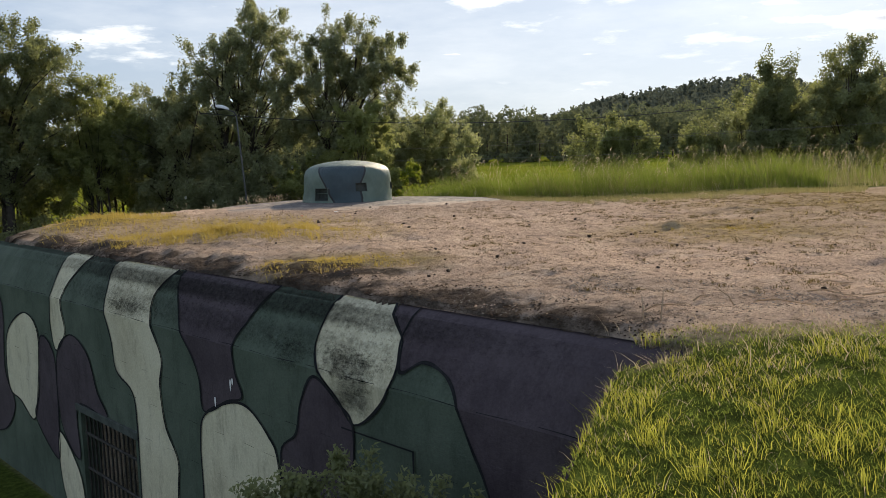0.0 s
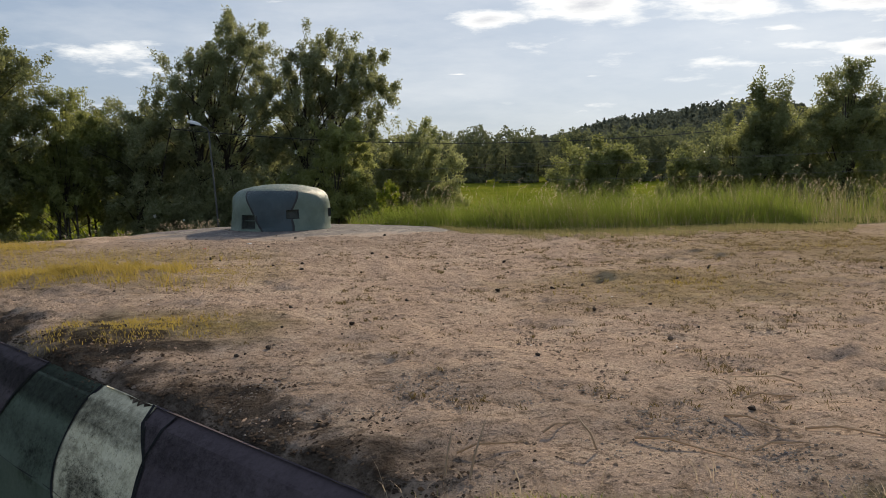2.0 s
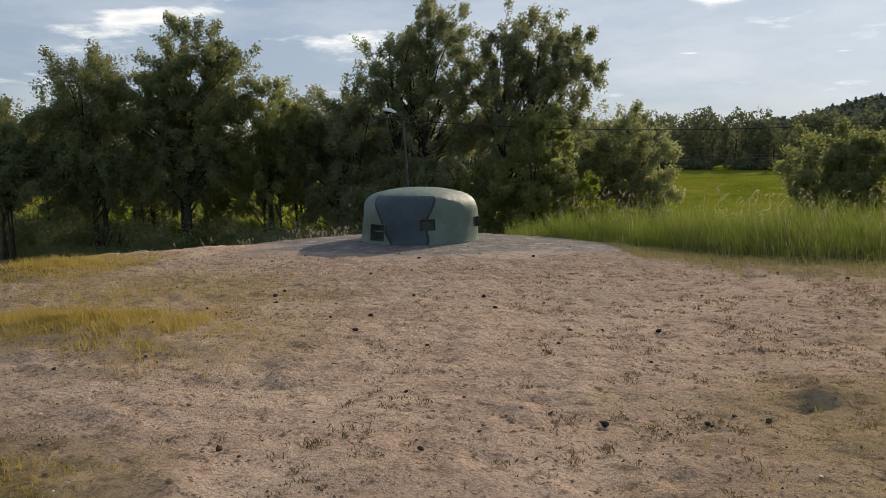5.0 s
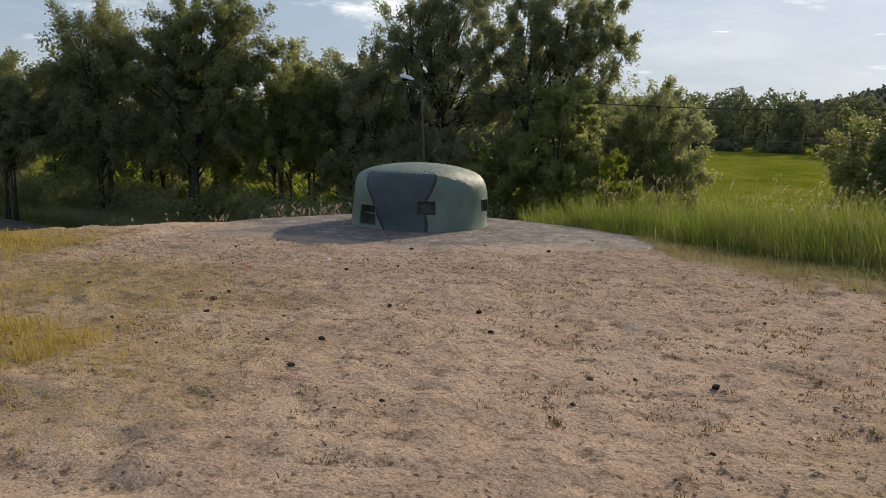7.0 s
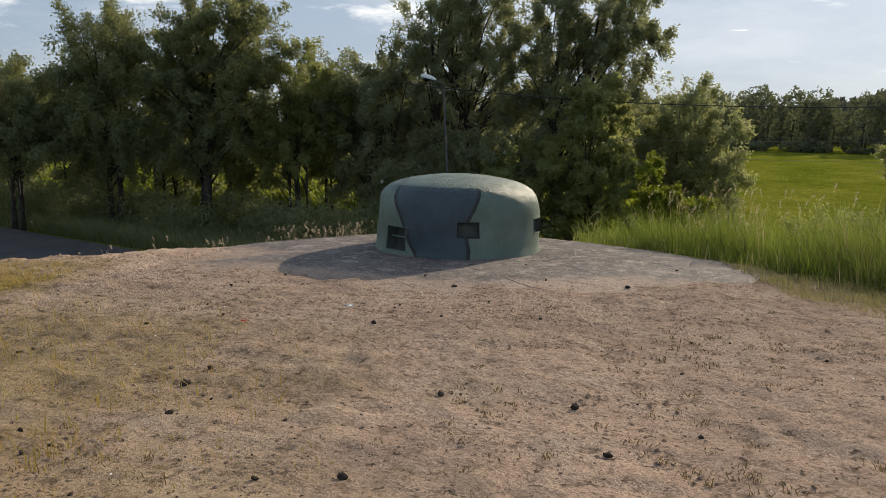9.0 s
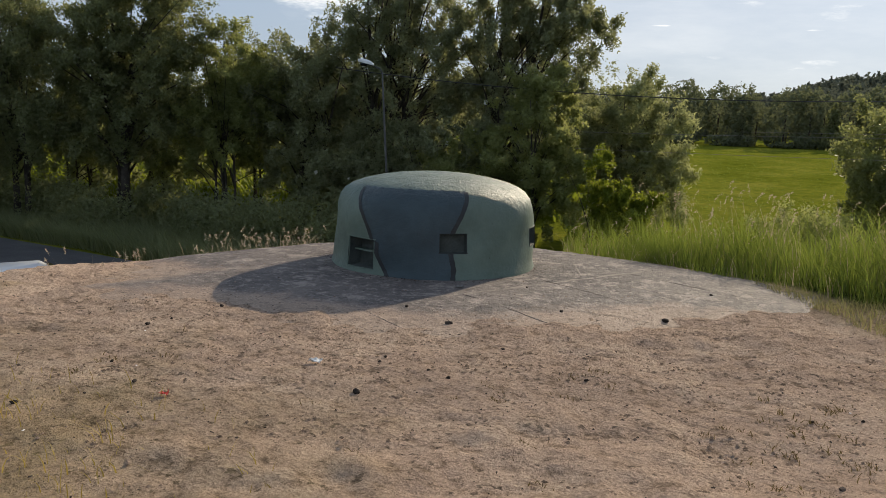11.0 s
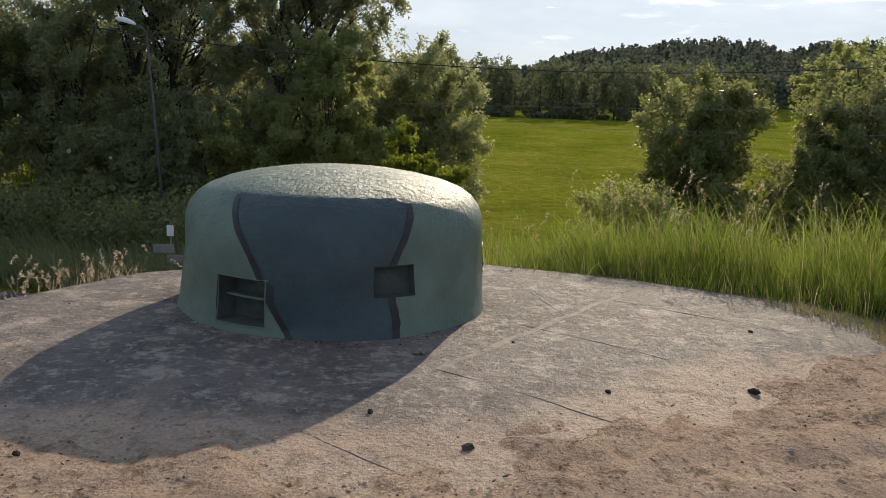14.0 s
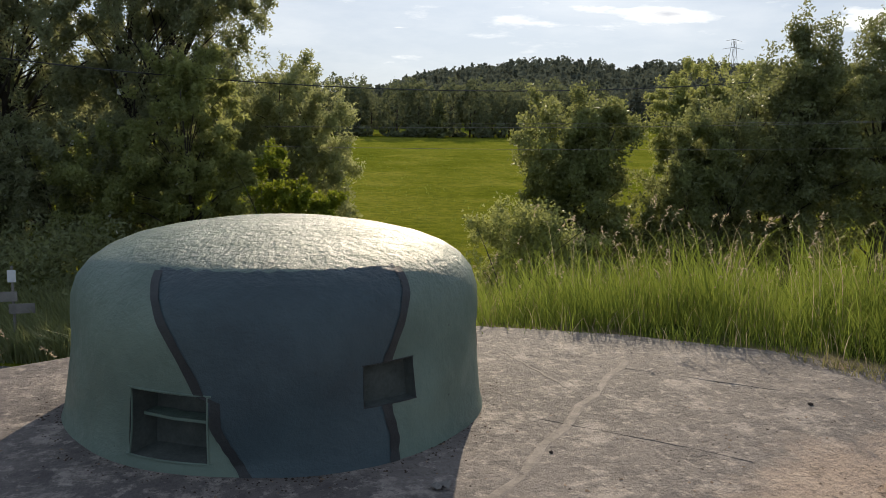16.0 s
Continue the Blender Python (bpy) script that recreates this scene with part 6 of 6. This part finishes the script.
    me, tips, out = blade_field("seeding_stalks", on_ground(p), 0.88 * (1 + 0.25 * wobble(p[:, 0], p[:, 1], 1.1)), 0.004, rng, 0.22, (-0.22, -0.05))
    stalks = place("seeding_stalks", me, "ear")
    tagged(stalks, "pale seeding grass stalks above the tall grass", "grass", kind="stuff")
    tagged(place("seed_heads", ears("seed_heads", tips, out, 0.2, rng), "ear"), "feathery pale seed heads of tall grass", "grass", kind="stuff")
    # fringe along the rear left rim
    t = np.clip(rng.choice([0.5, 0.6, 0.7, 0.8, 0.86, 0.92, 0.98], 420, p=[0.07, 0.08, 0.1, 0.12, 0.17, 0.22, 0.24]) + rng.normal(size=420) * 0.03, 0, 1)
    x = np.interp(t, [0, 0.25, 0.55, 1], [-7.8, -7.55, -6.3, -4.1])
    y = np.interp(t, [0, 0.25, 0.55, 1], [14.6, 18.2, 20.1, 23.1])
    p = np.stack([x, y], 1) + rng.normal(size=(420, 2)) * 0.12
    roots = np.column_stack([p, np.full(len(p), -0.62)])
    me, tips, out = blade_field("rim_grass", roots, np.where(p[:, 1] > 21.6, 0.66, 0.6), 0.004, rng, 0.26, (0.2, -0.1))
    tagged(place("rim_grass", me, "ear"), "pale grass fringe along the rear rim of the roof", "grass", kind="stuff")
    tagged(place("rim_seed_heads", ears("rim_seed_heads", tips[::3], out[::3], 0.11, rng), "ear"), "pale seed heads along the rear rim", "grass", kind="stuff")
    # slope down to the meadow and tussocks in it
    p = scatter(rng, 30000, [(-1, 27), (6, 27), (16, 28), (34, 29), (34, 46), (3, 46), (-2, 34)])
    me, _, _ = blade_field("slope_grass", on_ground(p), 0.55, 0.022, rng, 0.3, plain=True)
    tagged(place("slope_grass", me, "tall"), "rough grass on the slope down to the meadow", "grass", kind="stuff")
    p = scatter(rng, 9000, [(0, 46), (30, 46), (60, 100), (60, 175), (-20, 175), (-6, 80)])
    me, _, _ = blade_field("meadow_grass", on_ground(p), 0.2, 0.05, rng, 0.6, plain=True)
    tagged(place("meadow_grass", me, "tall"), "yellow-green grass of a wide flat meadow", "grass", kind="stuff")


tall_grass()

# ---- stones and litter ----


def stone_mesh(seed):
    rng = np.random.default_rng(seed)
    bm = bmesh.new()
    bmesh.ops.create_icosphere(bm, subdivisions=1, radius=1)
    for v in bm.verts:
        v.co *= 0.7 + 0.5 * rng.uniform()
        v.co.z *= 0.62
    me = bpy.data.meshes.new("stone")
    bm.to_mesh(me)
    bm.free()
    me.materials.append(M["stone"])
    return me


STONES = [stone_mesh(70 + k) for k in range(6)]


def put_stone(x, y, size, k, on_slab=False):
    ob = new("stone", STONES[k % 6])
    z = max(float(ground_z(x, y)), float(slab_z(x, y)) if on_slab else -9)
    ob.location = (x, y, z + size * 0.25)
    ob.rotation_euler = (0.3 * math.sin(k), 0.3 * math.cos(k), k * 1.7)
    ob.scale = (size, size * 0.8, size)
    tagged(ob, "dark angular stone lying on dry sand" if not on_slab else "dark angular stone lying on bare concrete", "stone", "loose stones")


def stones():
    rng = np.random.default_rng(71)
    known = [(0.155, 10.58), (0.18, 9.53), (2.0, 11.98), (0.71, 10.21), (3.06, 9.46), (4.57, 13.29), (-1.14, 10.25), (1.15, 9.31), (1.5, 14.55), (1.77, 14.71), (0.355, 16.13), (0.63, 15.46), (0.92, 17.13), (-0.37, 14.1), (2.26, 14.66), (-0.54, 17.03), (-1.555, 17.66), (-1.995, 15.72), (1.34, 11.65), (2.05, 8.9), (1.88, 10.33), (3.3, 10.98)]
    for k, (x, y) in enumerate(known):
        put_stone(x, y, float(rng.uniform(0.022, 0.038)), k)
    for k, (x, y, s) in enumerate(((-1.41, 19.4, 0.034), (0.25, 20.22, 0.04), (-1.4, 19.42, 0.02), (-0.6, 20.1, 0.02), (-1.85, 19.75, 0.02), (-3.3, 19.3, 0.018), (-1.0, 20.9, 0.016), (0.7, 21.3, 0.02))):
        put_stone(x, y, s, k + 30, True)
    for k in range(200):
        x, y = rng.uniform(-5.0, 6.5), rng.uniform(7.6, 19.0)
        if (x + y) / R2 > 6.2:
            put_stone(x, y, float(0.011 + 0.018 * rng.uniform() ** 2), k + 60)
    # gravel, too fine to count
    n = 16000
    x, y = rng.uniform(-6.5, 8, n), rng.uniform(6.8, 20, n)
    keep = ((x + y) / R2 > 6.1) & (rng.uniform(size=n) < np.clip(0.45 + 0.8 * wobble(x, y, 1.6, 8.0), 0.08, 1))
    p = np.stack([x, y], 1)[keep]
    c = on_ground(p, -0.003)
    s = (0.003 + 0.008 * rng.uniform(size=len(c)) ** 3)[:, None, None]
    o = np.array([(1, 0, 0), (-0.5, 0.86, 0), (-0.5, -0.86, 0), (0.1, 0, 0.9)])
    a = rng.uniform(0, 6.28, len(c))[:, None]
    ox = o[:, 0] * np.cos(a) - o[:, 1] * np.sin(a)
    oy = o[:, 0] * np.sin(a) + o[:, 1] * np.cos(a)
    v = c[:, None] + s * np.stack([ox, oy, np.broadcast_to(o[:, 2], ox.shape)], -1)
    b = np.arange(len(c))[:, None] * 4
    f = np.concatenate([b + np.array(t) for t in ((0, 1, 3), (1, 2, 3), (2, 0, 3))])
    tagged(place("gravel", mesh_arrays("gravel", v.reshape(-1, 3), f), "stone"), "fine dark gravel scattered over the sand", "gravel", kind="stuff")


stones()


def bark_flakes():
    rng = np.random.default_rng(75)
    n = 5500
    x, y = rng.uniform(-6, 8, n), 7.0 + 13.0 * rng.uniform(0, 1, n) ** 1.2
    keep = ((x + y) / R2 > 6.0) & (rng.uniform(size=n) < np.clip(0.4 + 0.9 * wobble(x, y, 1.1, 3.0), 0.1, 1))
    c = on_ground(np.stack([x, y], 1)[keep], -0.006)
    k = len(c)
    a = rng.uniform(0, 2 * np.pi, k)
    along = np.stack([np.cos(a), np.sin(a), rng.normal(size=k) * 0.25], 1)
    side = np.stack([-np.sin(a), np.cos(a), rng.normal(size=k) * 0.3], 1)
    s = (0.003 + 0.016 * rng.uniform(size=k) ** 4)[:, None]
    v = np.stack([c - along * s, c + side * s * 0.35, c + along * s, c - side * s * 0.35], 1)
    up = v + np.array([0, 0, 0.003])
    allv = np.concatenate([v, up], 1).reshape(-1, 3)
    b = np.arange(k)[:, None] * 8
    f = np.concatenate([b + np.array(q) for q in ((4, 5, 6, 7), (0, 1, 5, 4), (1, 2, 6, 5), (2, 3, 7, 6), (3, 0, 4, 7))])
    tagged(place("bark_flakes", mesh_arrays("bark_flakes", allv, f), "stone"), "dark bark flakes and crumbs trodden into the sand", "debris", kind="stuff")


bark_flakes()


def crumbs(name, p, base, size, material, label, category, seed):
    """Small four-sided lumps."""
    rng = np.random.default_rng(seed)
    c = np.column_stack([p, base])
    s = (size * (0.3 + 0.7 * rng.uniform(size=len(c)) ** 2))[:, None, None]
    o = np.array([(1, 0, -0.2), (0, 0.9, -0.2), (-1, 0, -0.2), (0, -0.9, -0.2), (0.2, 0.1, 0.42)])
    a = rng.uniform(0, 6.28, len(c))[:, None]
    jig = rng.uniform(0.6, 1.3, (len(c), 5))
    ox = (o[:, 0] * np.cos(a) - o[:, 1] * np.sin(a)) * jig
    oy = (o[:, 0] * np.sin(a) + o[:, 1] * np.cos(a)) * jig
    v = c[:, None] + s * np.stack([ox, oy, np.broadcast_to(o[:, 2], ox.shape) * jig], -1)
    b = np.arange(len(c))[:, None] * 5
    f = np.concatenate([b + np.array(t) for t in ((0, 1, 4), (1, 2, 4), (2, 3, 4), (3, 0, 4))])
    tagged(place(name, mesh_arrays(name, v.reshape(-1, 3), f), material), label, category, kind="stuff")


def scatter_crumbs():
    rng = np.random.default_rng(76)
    n = 5200
    u = rng.uniform(3.6, 14.5, n)
    d = 5.82 + 0.6 * rng.uniform(0, 1, n) ** 2.2
    x, y = (d - u) / R2, (d + u) / R2
    keep = wobble(x, y, 0.8, 5.0) > -0.45
    p = np.stack([x, y], 1)[keep]
    crumbs("soil_clods", p, ground_z(p[:, 0], p[:, 1]), 0.02, "clod", "crumbled dark soil along the wall's upper edge", "soil", 77)
    n = 60000
    x, y = rng.uniform(-5.5, 7.5, n), 6.9 + 12.4 * rng.uniform(0, 1, n) ** 1.15
    keep = ((x + y) / R2 > 5.9) & (rng.uniform(size=n) < np.clip(0.4 + 0.9 * wobble(x, y, 0.7, 6.0), 0.06, 1)) & (outside(x, y, SLAB)[0] > 0)
    p = np.stack([x, y], 1)[keep]
    crumbs("crust_crumbs", p, ground_z(p[:, 0], p[:, 1]) + 0.001, 0.021, "crust", "broken crumbs of dry trodden sand crust", "crumbs", 84)
    n = 4200
    p = np.stack([rng.uniform(-4.5, 1.6, n), rng.uniform(18.4, 21.6, n)], 1)
    p = p[(rng.uniform(size=n) < 0.15 + slab_rim(p[:, 0], p[:, 1])) & (outside(p[:, 0], p[:, 1], SLAB)[0] < 0.2)]
    crumbs("edge_grit", p, np.maximum(slab_z(p[:, 0], p[:, 1]), ground_z(p[:, 0], p[:, 1])), 0.016, "crust", "crumbs of sand along the slab's buried edge", "grit", 85)
    n = 9000
    p = np.stack([rng.uniform(0.2, 3.8, n), rng.uniform(6.5, 9.0, n)], 1)
    p = p[rng.uniform(size=n) < np.clip(1.2 - strip_distance(p[:, 0], p[:, 1]) / 0.42 + 0.5 * wobble(p[:, 0], p[:, 1], 0.5, 2.0), 0, 1)]
    crumbs("edge_gravel", p, ground_z(p[:, 0], p[:, 1]) + 0.002, 0.013, "gravel", "grey gravel set in bare concrete between sand and turf", "gravel", 87)
    n = 8000
    u, d = rng.uniform(4.2, 13.5, n), 5.66 + 0.36 * rng.uniform(0, 1, n) ** 0.6
    keep = rng.uniform(size=n) < np.clip((d - 5.62) / 0.16, 0, 1) * np.clip(0.7 + 0.7 * wobble(u, d, 0.6, 2.0), 0.1, 1)
    u, d = u[keep], d[keep]
    p = np.stack([(d - u) / R2, (d + u) / R2], 1)
    crumbs("edge_dirt", p, np.interp(d, [5.62, 5.70, 5.80, 6.0], [-0.37, -0.26, -0.205, -0.25]), 0.017, "clod", "black dirt spilling over the wall's rounded edge", "dirt", 86)
    p = np.stack([rng.uniform(-6, 1.4, 1100), rng.uniform(18.6, 23.2, 1100)], 1)
    p = p[(np.hypot(p[:, 0] - CX, p[:, 1] - CY) > 1.14) & (outside(p[:, 0], p[:, 1], SLAB)[0] == 0)]
    crumbs("slab_grit", p, np.maximum(slab_z(p[:, 0], p[:, 1]), ground_z(p[:, 0], p[:, 1])), 0.012, "stone", "loose grit lying on the concrete slab", "grit", 78)
    a = rng.uniform(0, 2 * np.pi, 900)
    r = 1.12 + 0.14 * rng.uniform(0, 1, 900) ** 2
    p = np.stack([CX + r * np.sin(a), CY - r * np.cos(a)], 1)
    crumbs("base_dirt", p, slab_z(p[:, 0], p[:, 1]), 0.012, "clod", "dirt gathered round the foot of the cupola", "dirt", 79)
    p = np.stack([rng.uniform(-4, 7, 160), rng.uniform(7.5, 19, 160)], 1)
    crumbs("pale_pebbles", p, ground_z(p[:, 0], p[:, 1]) + 0.004, 0.014, "paper", "pale pebbles and bits scattered on the sand", "pebbles", 80)


scatter_crumbs()


def scrap(name, label, x, y, size, material, seed, on_slab=False):
    rng = np.random.default_rng(seed)
    bm = bmesh.new()
    bmesh.ops.create_grid(bm, x_segments=5, y_segments=4, size=1)
    z = float(ground_z(x, y)) if not on_slab else float(slab_z(x, y))
    for v in bm.verts:
        v.co = Vector((x, y, z + 0.012 + size * 0.5 * abs(rng.normal() * 0.5))) + Vector((v.co.x * size, v.co.y * size * 0.6, 0)) + Vector(rng.normal(size=3) * size * 0.12)
    bmesh.ops.solidify(bm, geom=bm.faces[:], thickness=0.002)
    tagged(part(name, bm, material), label, "litter")


scrap("paper_scrap", "crumpled white paper scrap lying on sand", -1.99, 18.1, 0.045, "paper", 81)
scrap("paper_scrap", "grey flat paper scrap lying on concrete", -1.59, 20.63, 0.04, "pole", 82, True)
scrap("red_wrapper", "small torn red wrapper lying on sand", -2.54, 17.25, 0.025, "red", 83)


def twig(x, y, length, turn, lift):
    z = float(ground_z(x, y))
    a = radians(turn)
    p = [Vector((x + length * f * math.cos(a), y + length * f * math.sin(a), z + 0.012 + lift * f + 0.02 * math.sin(5 * f))) for f in (0, 0.3, 0.65, 1)]
    tagged(part("twig", tube(bmesh.new(), p, [0.006, 0.005, 0.004, 0.002], 5), "ear"), "dry pale twig lying on the sand", "twig", "dry twigs")


for k, (x, y, l, a, h) in enumerate(((1.9, 7.4, 0.25, 35, 0.02), (2.3, 7.3, 0.5, -40, 0.02), (1.5, 7.2, 0.3, 10, 0.05), (2.8, 7.6, 0.4, -55, 0.02), (3.4, 8.2, 0.35, 160, 0.02), (1.45, 7.0, 0.2, 80, 0.16), (1.55, 6.95, 0.22, 70, 0.2), (2.75, 7.1, 0.3, 20, 0.02), (3.1, 7.4, 0.45, -25, 0.02), (3.3, 6.9, 0.25, 65, 0.03), (2.1, 7.15, 0.18, 110, 0.12), (3.0, 7.9, 0.3, 5, 0.02))):
    twig(x, y, l, a, h)
